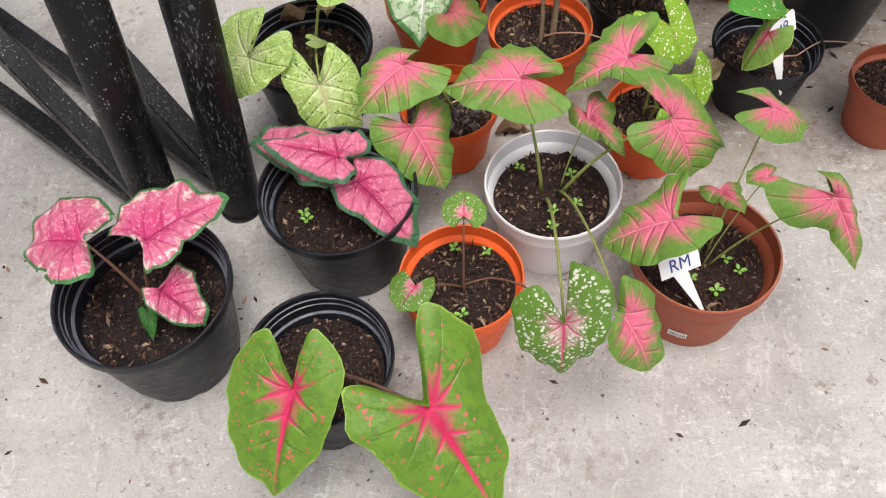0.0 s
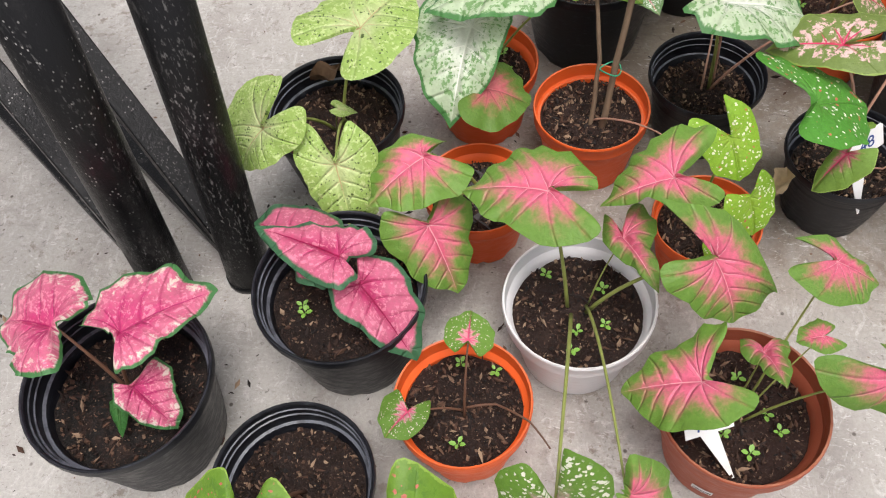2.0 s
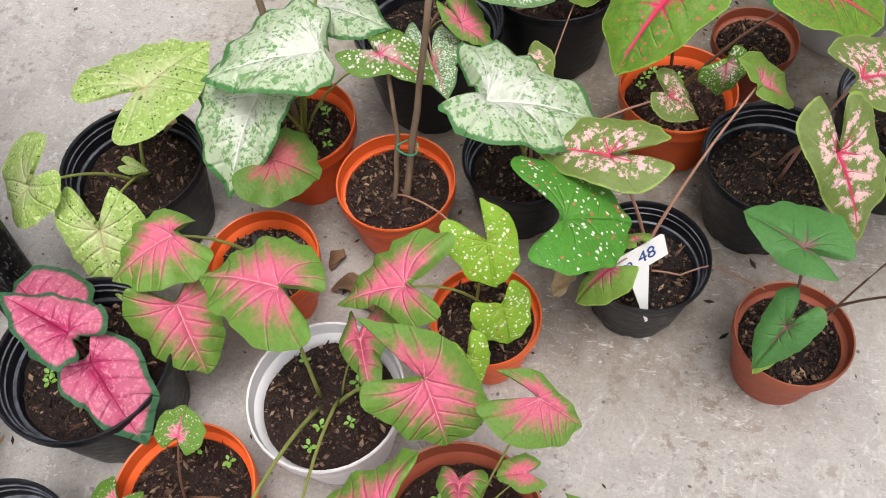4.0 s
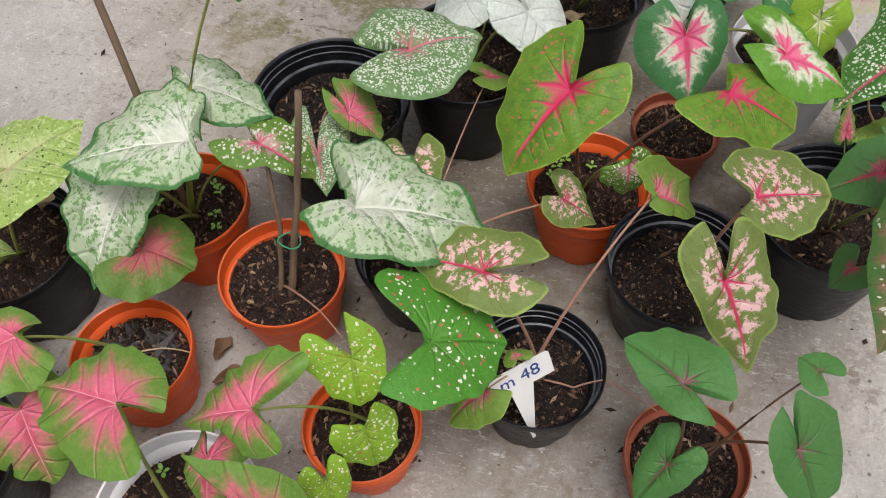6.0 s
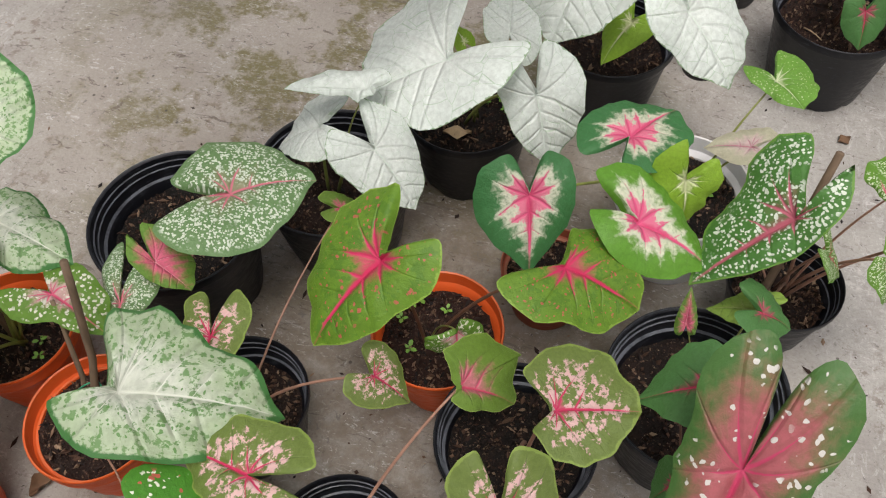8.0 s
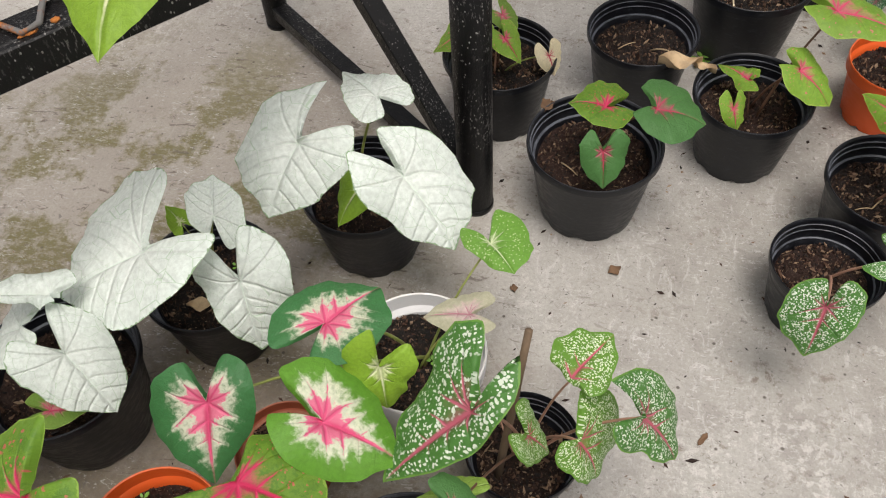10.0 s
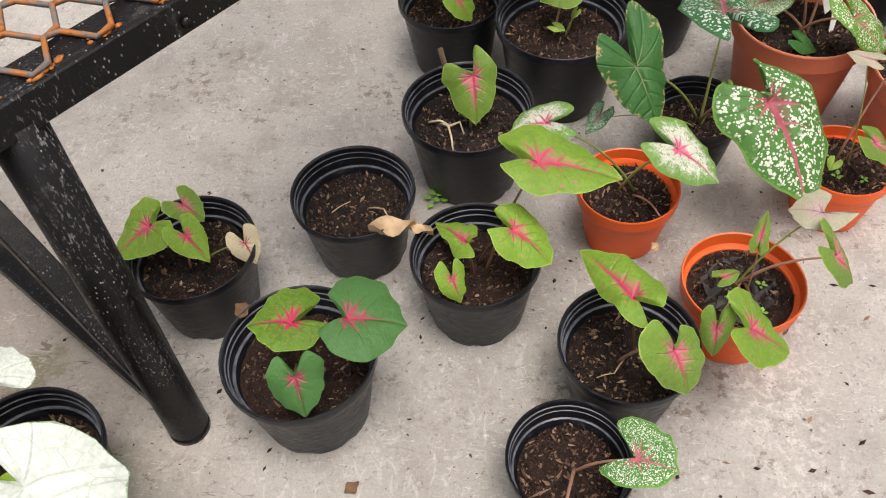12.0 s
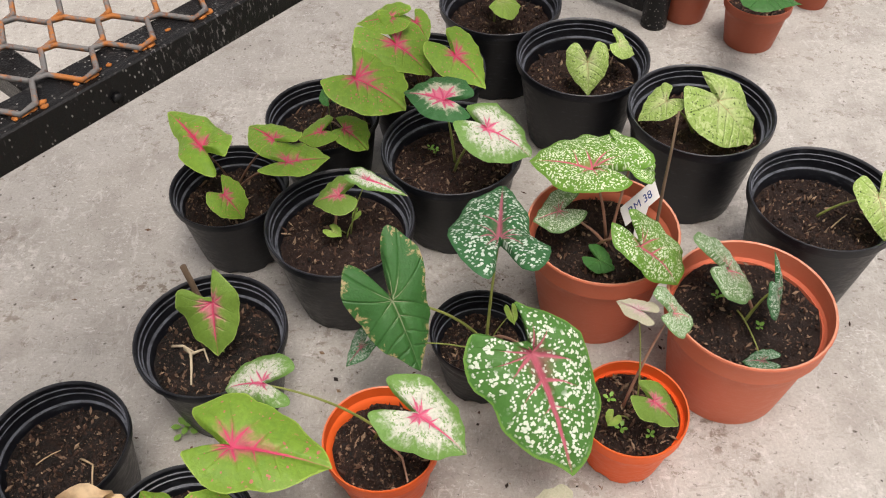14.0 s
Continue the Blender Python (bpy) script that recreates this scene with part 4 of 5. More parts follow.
leaf(plant_m, (0.804, 1.047, 0.220), (0.778, 1.010, 0.170), 'dark', (0.44, -0.13, 0.27, -0.63), (0.44, -0.13, 0.27, -0.63))
leaf(plant_m, (0.905, 1.051, 0.320), (0.936, 1.014, 0.270), 'dark', (0.44, 0.13, 0.09, -0.68), (0.60, 0.62, 0.27, -0.79))
leaf(plant_m, (0.919, 1.131, 0.330), (0.900, 1.143, 0.330), 'dark', (1.13, -0.13, 0.68, -0.89), (1.13, -0.13, 0.68, -0.89))
leaf(plant_m, (0.794, 1.031, 0.170), (0.784, 1.014, 0.150), 'limeplain', (0.48, -0.13, 0.29, -0.54), (0.48, -0.13, 0.29, -0.54))
plant_n = potted(0.455, 1.306, 0.088, 0.131, 'black')
leaf(plant_n, (0.425, 1.203, 0.350), (0.574, 1.253, 0.280), 'white_net', (0.40, 0.26, 0.15, -0.35), (0.39, 0.43, 0.52, -0.11))
leaf(plant_n, (0.453, 1.314, 0.280), (0.468, 1.246, 0.280), 'pinkwhite', (0.50, -0.22, 0.44, -0.84), (0.55, -0.11, 0.30, -0.86))
leaf(plant_n, (0.640, 1.332, 0.260), (0.683, 1.325, 0.230), 'pinkwhite', (0.73, -0.13, 0.44, -0.54), (0.73, -0.13, 0.44, -0.54))
leaf(plant_n, (0.491, 1.579, 0.190), (0.530, 1.598, 0.170), 'redpale', (0.55, -0.13, 0.33, -0.63), (0.55, -0.13, 0.33, -0.63))
plant_o = potted(0.268, 1.507, 0.120, 0.178, 'black')
leaf(plant_o, (0.408, 1.477, 0.320), (0.492, 1.540, 0.300), 'spotpink', (0.83, -0.17, 0.37, -0.87), (0.74, 0.37, 0.35, -0.57))
leaf(plant_o, (0.356, 1.375, 0.300), (0.399, 1.366, 0.270), 'blush', (0.40, 0.09, -0.10, -0.86), (0.65, 0.46, 0.52, -0.74))
leaf(plant_o, (0.327, 1.325, 0.270), (0.364, 1.256, 0.280), 'spotpink', (0.29, -0.41, 0.08, -1.23), (0.36, 0.20, 0.40, -0.85))
plant_q = potted(0.663, 1.474, 0.089, 0.131, 'orange')
leaf(plant_q, (0.624, 1.426, 0.350), (0.567, 1.338, 0.280), 'redstar', (0.52, 0.37, 0.39, -0.56), (0.46, 0.21, 0.36, -0.48))
leaf(plant_q, (0.709, 1.418, 0.250), (0.713, 1.410, 0.190), 'pinkfleck', (0.29, 0.66, 0.63, 0.07), (0.51, 0.38, 0.16, -0.43))
leaf(plant_q, (0.812, 1.501, 0.310), (0.907, 1.495, 0.270), 'redstar', (0.63, 0.27, 0.63, -0.60), (0.56, 0.63, 0.57, -0.01))
plant_r = potted(0.777, 1.630, 0.069, 0.102, 'brown')
plant_s = potted(0.803, 1.353, 0.100, 0.148, 'black')
leaf(plant_s, (0.845, 1.314, 0.350), (0.926, 1.341, 0.340), 'pinkwhite', (0.63, 0.20, 0.30, -0.27), (0.81, 0.51, 0.49, -0.33))
leaf(plant_s, (0.820, 1.207, 0.340), (0.869, 1.151, 0.260), 'pinkwhite', (0.39, -0.22, 0.07, -0.66), (0.51, 0.18, 0.34, -0.54))
plant_t = potted(0.995, 1.472, 0.113, 0.167, 'black')
leaf(plant_t, (0.980, 1.388, 0.340), (0.919, 1.367, 0.310), 'darkpink', (0.67, -0.13, 0.40, -0.45), (0.67, -0.13, 0.40, -0.45))
leaf(plant_t, (1.039, 1.566, 0.220), (0.986, 1.564, 0.200), 'limeplain', (0.49, -0.13, 0.29, -0.63), (0.49, -0.13, 0.29, -0.63))
leaf(plant_t, (0.978, 1.312, 0.260), (0.961, 1.298, 0.230), 'darkpink', (0.74, -0.13, 0.44, -0.54), (0.74, -0.13, 0.44, -0.54))
leaf(plant_t, (0.954, 1.477, 0.300), (0.949, 1.505, 0.330), 'blush', (0.29, -0.13, 0.17, -0.36), (0.29, -0.13, 0.17, -0.36))
leaf(plant_t, (1.017, 1.297, 0.380), (0.992, 1.190, 0.280), 'redspot', (0.39, -0.13, 0.24, -0.85), (0.39, -0.13, 0.24, -0.85))
plant_u = potted(0.930, 1.780, 0.096, 0.160, 'white')
leaf(plant_u, (0.749, 1.580, 0.320), (0.770, 1.513, 0.260), 'tri', (0.71, 0.09, 0.31, -0.53), (0.60, -0.13, 0.29, -0.55))
leaf(plant_u, (0.878, 1.591, 0.300), (0.970, 1.577, 0.260), 'trilime', (0.55, 0.24, 0.28, -0.58), (0.64, 0.09, 0.36, -0.69))
leaf(plant_u, (0.845, 1.710, 0.310), (0.891, 1.780, 0.300), 'tri', (0.66, 0.60, 0.45, -0.56), (0.68, 0.21, 0.25, -0.82))
leaf(plant_u, (0.921, 1.674, 0.300), (0.932, 1.648, 0.240), 'limewhite', (0.65, 0.03, 0.11, -0.82), (0.44, 0.44, 0.59, -0.31))
leaf(plant_u, (1.011, 1.889, 0.280), (1.050, 1.846, 0.280), 'whitevein', (0.37, 0.30, 0.37, -0.75), (0.78, 0.52, 0.67, -0.72))
leaf(plant_u, (1.000, 1.801, 0.240), (0.939, 1.790, 0.230), 'faded', (0.53, -0.13, 0.32, -0.54), (0.53, -0.13, 0.32, -0.54))
plant_v = potted(0.447, 1.653, 0.117, 0.172, 'black')
leaf(plant_v, (0.537, 1.616, 0.290), (0.601, 1.581, 0.230), 'white', (0.55, 0.19, 0.46, -0.54), (0.45, 0.56, 0.29, -0.64))
leaf(plant_v, (0.442, 1.653, 0.260), (0.378, 1.634, 0.220), 'white', (0.78, -0.13, 0.47, -0.54), (0.78, -0.13, 0.47, -0.54))
leaf(plant_v, (0.514, 1.665, 0.340), (0.409, 1.642, 0.330), 'white', (0.34, 0.22, 0.18, -0.28), (0.10, 0.21, 0.13, -0.09))
plant_w = potted(0.590, 1.850, 0.106, 0.157, 'black')
leaf(plant_w, (0.592, 1.755, 0.330), (0.488, 1.699, 0.270), 'white', (0.96, 0.70, 0.79, -0.38), (0.73, 0.13, 0.40, -0.82))
leaf(plant_w, (0.585, 1.845, 0.280), (0.566, 1.853, 0.300), 'limewhite', (0.64, -0.13, 0.39, -0.54), (0.64, -0.13, 0.39, -0.54))
leaf(plant_w, (0.713, 1.756, 0.300), (0.745, 1.704, 0.220), 'white', (0.45, 0.05, 0.35, -0.58), (0.61, 0.24, 0.27, -0.69))
leaf(plant_w, (0.656, 1.827, 0.330), (0.646, 1.871, 0.360), 'white', (0.74, 0.18, 0.48, -0.80), (0.69, 0.47, 0.16, -0.47))
plant_x = potted(0.770, 2.064, 0.106, 0.156, 'black')
leaf(plant_x, (0.724, 1.972, 0.330), (0.702, 1.882, 0.270), 'white', (0.78, 0.36, -0.04, -0.85), (0.56, 0.44, 0.69, -0.38))
leaf(plant_x, (0.875, 1.958, 0.310), (0.953, 1.906, 0.230), 'white', (0.43, 0.31, 0.43, -0.53), (0.66, 0.52, 0.13, -0.58))
leaf(plant_x, (0.810, 2.071, 0.340), (0.745, 2.115, 0.340), 'white', (0.60, -0.13, 0.36, -0.54), (0.60, -0.13, 0.36, -0.54))
leaf(plant_x, (0.802, 1.994, 0.240), (0.771, 1.937, 0.200), 'limewhite', (0.51, -0.13, 0.31, -0.36), (0.51, -0.13, 0.31, -0.36))
plant_y = potted(1.093, 1.693, 0.079, 0.117, 'black')
leaf(plant_y, (1.044, 1.619, 0.340), (0.959, 1.558, 0.250), 'spotted', (0.49, 0.25, 0.59, -0.45), (0.27, 0.09, -0.11, -0.59))
leaf(plant_y, (1.142, 1.686, 0.330), (1.181, 1.752, 0.330), 'spotlime', (0.42, 0.40, 0.44, -0.01), (0.45, 0.59, 0.46, 0.08))
leaf(plant_y, (1.223, 1.660, 0.320), (1.269, 1.646, 0.260), 'spotted', (0.39, 0.27, 0.57, -0.44), (0.70, 0.36, -0.04, -0.87))
leaf(plant_y, (1.159, 1.638, 0.280), (1.191, 1.627, 0.210), 'spotlime', (0.44, 0.21, 0.37, -0.35), (0.84, 0.76, 0.60, -0.45))
leaf(plant_y, (1.038, 1.538, 0.260), (1.077, 1.538, 0.240), 'darkpink', (0.83, -0.13, 0.50, -0.80), (0.83, -0.13, 0.50, -0.80))
leaf(plant_y, (1.103, 1.641, 0.260), (1.127, 1.642, 0.220), 'spotlime', (0.79, -0.13, 0.48, -0.80), (0.79, -0.13, 0.48, -0.80))
plant_aa = potted(1.119, 2.216, 0.112, 0.165, 'black')
leaf(plant_aa, (1.128, 2.203, 0.250), (1.073, 2.196, 0.260), 'redstar', (0.99, -0.00, 0.81, -0.64), (0.79, 0.25, 0.14, -0.77))
leaf(plant_aa, (1.203, 2.201, 0.260), (1.278, 2.201, 0.240), 'darkpink', (0.78, 0.25, 0.36, -0.45), (0.92, 0.33, 0.49, -0.35))
leaf(plant_aa, (1.134, 2.141, 0.220), (1.142, 2.111, 0.170), 'darkpink', (0.58, 0.15, 0.32, -0.56), (0.62, 0.14, 0.44, -0.57))
plant_ab = potted(1.369, 2.391, 0.102, 0.152, 'black')
leaf(plant_ab, (1.461, 2.440, 0.290), (1.582, 2.420, 0.270), 'limestar', (0.40, 0.30, 0.23, -0.41), (0.50, 0.18, 0.32, -0.48))
leaf(plant_ab, (1.354, 2.396, 0.170), (1.307, 2.454, 0.150), 'limestar', (0.37, 0.39, 0.29, -0.04), (0.26, 0.20, 0.25, -0.55))
leaf(plant_ab, (1.423, 2.376, 0.220), (1.479, 2.341, 0.180), 'limestar', (0.46, 0.46, 0.43, -0.36), (0.57, 0.23, 0.14, -0.51))
leaf(plant_ab, (1.333, 2.335, 0.160), (1.345, 2.313, 0.130), 'limestar', (0.61, 0.02, 0.21, -0.81), (0.41, 0.31, 0.45, -0.70))
plant_ac = potted(0.923, 2.415, 0.105, 0.156, 'black')
leaf(plant_ac, (0.870, 2.425, 0.190), (0.809, 2.381, 0.160), 'limestar', (0.64, -0.13, 0.38, -0.41), (0.64, -0.13, 0.38, -0.41))
leaf(plant_ac, (0.935, 2.396, 0.200), (0.968, 2.368, 0.170), 'limestar', (0.55, -0.13, 0.33, -0.58), (0.55, -0.13, 0.33, -0.58))
leaf(plant_ac, (0.918, 2.459, 0.200), (0.950, 2.441, 0.180), 'redpale', (0.72, -0.13, 0.43, -0.63), (0.72, -0.13, 0.43, -0.63))
leaf(plant_ac, (1.012, 2.413, 0.160), (1.026, 2.395, 0.130), 'fading', (0.69, -0.13, 0.41, -0.72), (0.69, -0.13, 0.41, -0.72))
plant_ad = potted(1.170, 2.526, 0.103, 0.152, 'black')
plant_ae = potted(1.488, 2.068, 0.086, 0.127, 'black')
leaf(plant_ae, (1.564, 2.039, 0.180), (1.609, 2.018, 0.190), 'spotted', (0.59, 0.51, 0.56, -0.79), (0.93, 0.36, 0.93, -0.74))
leaf(plant_ae, (1.457, 1.933, 0.200), (1.447, 1.892, 0.130), 'spotted', (0.64, 0.33, 0.21, -0.45), (0.55, -0.09, 0.21, -0.59))
plant_af = potted(1.581, 2.231, 0.100, 0.148, 'black')
leaf(plant_af, (1.576, 2.238, 0.240), (1.516, 2.331, 0.220), 'limestar', (0.39, 0.34, 0.20, -0.34), (0.25, 0.09, 0.17, -0.40))
leaf(plant_af, (1.621, 2.171, 0.220), (1.646, 2.141, 0.150), 'redpale', (0.65, -0.38, 0.24, -0.75), (0.52, 0.44, 0.27, -0.34))
plant_ag = potted(1.765, 2.342, 0.091, 0.134, 'orange')
leaf(plant_ag, (1.732, 2.212, 0.200), (1.794, 2.202, 0.150), 'limestar', (0.69, -0.13, 0.41, -0.54), (0.69, -0.13, 0.41, -0.54))
leaf(plant_ag, (1.694, 2.228, 0.180), (1.692, 2.208, 0.140), 'redpale', (0.49, -0.13, 0.29, -0.80), (0.49, -0.13, 0.29, -0.80))
leaf(plant_ag, (1.845, 2.361, 0.260), (1.808, 2.378, 0.250), 'faded', (0.76, 0.51, 0.98, -0.09), (0.84, 0.20, -0.09, -1.12))
leaf(plant_ag, (1.851, 2.299, 0.240), (1.888, 2.290, 0.190), 'redpale', (0.68, -0.13, 0.41, -0.80), (0.68, -0.13, 0.41, -0.80))
leaf(plant_ag, (1.765, 2.341, 0.240), (1.775, 2.368, 0.260), 'redpale', (0.31, -0.13, 0.19, -0.80), (0.31, -0.13, 0.19, -0.80))
leaf(plant_ag, (1.725, 2.320, 0.170), (1.749, 2.329, 0.170), 'redpale', (0.59, -0.13, 0.35, -0.63), (0.59, -0.13, 0.35, -0.63))
plant_ah = potted(1.622, 2.545, 0.085, 0.126, 'orange')
leaf(plant_ah, (1.680, 2.517, 0.230), (1.740, 2.481, 0.190), 'triwhite', (0.55, 0.29, 0.60, -0.64), (0.57, 0.35, 0.19, -0.77))
leaf(plant_ah, (1.480, 2.542, 0.270), (1.425, 2.546, 0.250), 'triwhite', (0.76, 0.34, 0.31, -0.76), (0.49, -0.07, 0.66, -0.77))
plant_ai = potted(1.360, 2.699, 0.116, 0.172, 'black')
leaf(plant_ai, (1.371, 2.718, 0.220), (1.373, 2.674, 0.150), 'redpale', (0.51, 0.30, 0.57, -0.26), (0.44, 0.33, 0.12, -0.59))
leaf(plant_ai, (1.360, 2.694, 0.160), (1.381, 2.676, 0.150), 'limeplain', (0.48, -0.13, 0.29, -0.80), (0.48, -0.13, 0.29, -0.80))
plant_aj = potted(1.539, 2.917, 0.126, 0.186, 'black')
leaf(plant_aj, (1.541, 2.936, 0.220), (1.495, 2.929, 0.210), 'redpale', (0.92, -0.13, 0.55, -0.63), (0.92, -0.13, 0.55, -0.63))
leaf(plant_aj, (1.589, 2.941, 0.250), (1.656, 2.911, 0.240), 'triwhite', (0.26, -0.13, 0.15, -0.50), (0.26, -0.13, 0.15, -0.50))
leaf(plant_aj, (1.528, 2.904, 0.170), (1.543, 2.891, 0.170), 'limeplain', (0.68, -0.13, 0.41, -0.80), (0.68, -0.13, 0.41, -0.80))
leaf(plant_aj, (1.565, 2.933, 0.180), (1.557, 2.927, 0.170), 'limeplain', (0.60, -0.13, 0.36, -0.80), (0.60, -0.13, 0.36, -0.80))
plant_ak = potted(1.770, 2.734, 0.082, 0.121, 'black')
leaf(plant_ak, (1.833, 2.606, 0.240), (1.887, 2.471, 0.140), 'spotted', (0.44, 0.28, 0.45, -0.25), (0.42, 0.40, 0.03, -0.41))
leaf(plant_ak, (1.796, 2.789, 0.270), (1.810, 2.945, 0.220), 'spotdark', (0.29, 0.12, 0.36, -0.57), (0.39, 0.43, 0.12, -0.60))
leaf(plant_ak, (1.639, 2.701, 0.240), (1.676, 2.634, 0.160), 'scorched', (0.49, 0.15, 0.45, -0.65), (0.45, 0.09, 0.32, -0.91))
leaf(plant_ak, (1.586, 2.690, 0.140), (1.564, 2.668, 0.120), 'spotdark', (0.54, -0.13, 0.32, -0.80), (0.54, -0.13, 0.32, -0.80))
leaf(plant_ak, (1.817, 2.744, 0.150), (1.821, 2.729, 0.140), 'limeplain', (0.54, -0.13, 0.32, -0.80), (0.54, -0.13, 0.32, -0.80))
plant_an = potted(1.328, 3.036, 0.106, 0.157, 'black')
leaf(plant_an, (1.305, 3.024, 0.250), (1.222, 3.128, 0.240), 'limestar', (0.36, 0.33, 0.18, -0.35), (0.17, 0.34, 0.16, -0.55))
leaf(plant_an, (1.340, 2.965, 0.200), (1.369, 2.948, 0.160), 'limestar', (0.69, 0.26, 0.44, -0.38), (0.58, 0.47, 0.45, -0.48))
leaf(plant_an, (1.421, 3.054, 0.240), (1.367, 3.105, 0.230), 'limestar', (0.57, -0.13, 0.34, -0.54), (0.57, -0.13, 0.34, -0.54))
leaf(plant_an, (1.450, 2.997, 0.240), (1.517, 3.026, 0.220), 'limestar', (0.47, 0.09, 0.22, -0.71), (0.69, 0.49, 0.43, -0.51))
plant_ao = potted(1.727, 3.094, 0.128, 0.190, 'black')
leaf(plant_ao, (1.714, 3.118, 0.270), (1.644, 3.137, 0.270), 'tri', (0.92, 0.30, 0.43, -0.64), (0.77, -0.19, 0.51, -0.78))
leaf(plant_ao, (1.786, 3.052, 0.260), (1.862, 3.022, 0.220), 'triwhite', (0.70, 0.19, 0.42, -0.58), (0.66, 0.40, 0.29, -0.51))
plant_ap = potted(1.970, 2.881, 0.124, 0.199, 'salmon')
leaf(plant_ap, (1.944, 2.904, 0.300), (1.849, 2.943, 0.280), 'spotlime', (0.82, 0.29, 0.35, -0.84), (0.56, -0.13, 0.17, -0.64))
leaf(plant_ap, (2.011, 2.931, 0.300), (2.050, 2.939, 0.280), 'spotlime', (1.52, -0.13, 0.91, -0.63), (1.52, -0.13, 0.91, -0.63))
leaf(plant_ap, (2.003, 2.780, 0.260), (2.067, 2.752, 0.200), 'spotlime', (0.45, -0.07, 0.08, -0.64), (0.64, 0.79, 0.44, -0.45))
leaf(plant_ap, (1.899, 2.894, 0.220), (1.859, 2.889, 0.200), 'spotpink', (1.03, -0.13, 0.62, -0.94), (1.03, -0.13, 0.62, -0.94))
leaf(plant_ap, (1.961, 2.832, 0.170), (1.985, 2.819, 0.160), 'plain', (0.91, -0.13, 0.55, -0.89), (0.91, -0.13, 0.55, -0.89))
plant_aq = potted(1.986, 2.592, 0.082, 0.122, 'orange')
leaf(plant_aq, (1.999, 2.559, 0.190), (2.034, 2.537, 0.160), 'redpale', (0.46, 0.36, 0.54, -0.66), (0.46, 0.55, 0.19, -0.62))
leaf(plant_aq, (2.018, 2.625, 0.300), (2.048, 2.626, 0.280), 'spotpink', (1.11, -0.13, 0.67, -0.80), (1.11, -0.13, 0.67, -0.80))
leaf(plant_aq, (1.974, 2.631, 0.300), (1.946, 2.646, 0.300), 'faded', (0.61, -0.13, 0.37, -0.80), (0.61, -0.13, 0.37, -0.80))
leaf(plant_aq, (1.949, 2.557, 0.150), (1.942, 2.550, 0.140), 'limeplain', (0.85, -0.13, 0.51, -0.72), (0.85, -0.13, 0.51, -0.72))
plant_ar = potted(2.170, 2.722, 0.124, 0.201, 'salmon')
leaf(plant_ar, (2.129, 2.748, 0.240), (2.177, 2.753, 0.200), 'spotpink', (0.98, -0.13, 0.59, -0.94), (0.98, -0.13, 0.59, -0.94))
leaf(plant_ar, (2.189, 2.710, 0.240), (2.205, 2.704, 0.190), 'spotdark', (0.96, -0.13, 0.57, -0.85), (0.96, -0.13, 0.57, -0.85))
leaf(plant_ar, (2.168, 2.629, 0.180), (2.142, 2.636, 0.170), 'spotdark', (0.70, -0.13, 0.42, -0.85), (0.70, -0.13, 0.42, -0.85))
leaf(plant_ar, (2.135, 2.734, 0.160), (2.146, 2.725, 0.160), 'limeplain', (1.02, -0.13, 0.61, -0.89), (1.02, -0.13, 0.61, -0.89))
plant_as = potted(1.478, 3.224, 0.110, 0.163, 'black')
leaf(plant_as, (1.558, 3.170, 0.280), (1.644, 3.133, 0.240), 'limestar', (0.70, 0.29, 0.52, -0.43), (0.86, 0.36, 0.88, -0.40))
leaf(plant_as, (1.492, 3.122, 0.200), (1.451, 3.111, 0.190), 'limestar', (0.92, -0.13, 0.55, -0.63), (0.92, -0.13, 0.55, -0.63))
leaf(plant_as, (1.531, 3.130, 0.200), (1.574, 3.109, 0.170), 'limestar', (0.55, 0.51, 0.39, -0.22), (0.75, 0.33, 0.16, -0.42))
leaf(plant_as, (1.494, 3.220, 0.200), (1.480, 3.246, 0.200), 'plain', (0.58, -0.13, 0.35, -0.72), (0.58, -0.13, 0.35, -0.72))
plant_at = potted(1.673, 3.335, 0.124, 0.183, 'black')
leaf(plant_at, (1.625, 3.273, 0.280), (1.692, 3.231, 0.240), 'limestar', (0.78, -0.13, 0.47, -0.80), (0.78, -0.13, 0.47, -0.80))
leaf(plant_at, (1.735, 3.263, 0.260), (1.789, 3.212, 0.220), 'limestar', (0.66, -0.13, 0.39, -0.63), (0.66, -0.13, 0.39, -0.63))
leaf(plant_at, (1.613, 3.327, 0.300), (1.549, 3.325, 0.290), 'limestar', (0.74, -0.13, 0.44, -0.63), (0.74, -0.13, 0.44, -0.63))
leaf(plant_at, (1.660, 3.346, 0.280), (1.684, 3.310, 0.260), 'limestar', (0.64, -0.13, 0.38, -0.54), (0.64, -0.13, 0.38, -0.54))
plant_au = potted(1.834, 3.555, 0.132, 0.196, 'black')
leaf(plant_au, (1.827, 3.537, 0.200), (1.876, 3.546, 0.180), 'limeplain', (1.34, -0.13, 0.80, -0.54), (1.34, -0.13, 0.80, -0.54))
plant_av = potted(1.989, 3.351, 0.133, 0.197, 'black')
leaf(plant_av, (1.994, 3.321, 0.200), (1.995, 3.279, 0.150), 'lime', (0.64, -0.13, 0.38, -0.58), (0.64, -0.13, 0.38, -0.58))
leaf(plant_av, (2.059, 3.362, 0.210), (2.091, 3.355, 0.190), 'lime', (1.17, -0.13, 0.70, -0.54), (1.17, -0.13, 0.70, -0.54))
plant_aw = potted(2.184, 3.167, 0.134, 0.208, 'black')
leaf(plant_aw, (2.211, 3.167, 0.220), (2.268, 3.112, 0.160), 'lime', (0.79, 0.36, 0.59, -0.57), (0.57, 0.59, 0.17, -0.60))
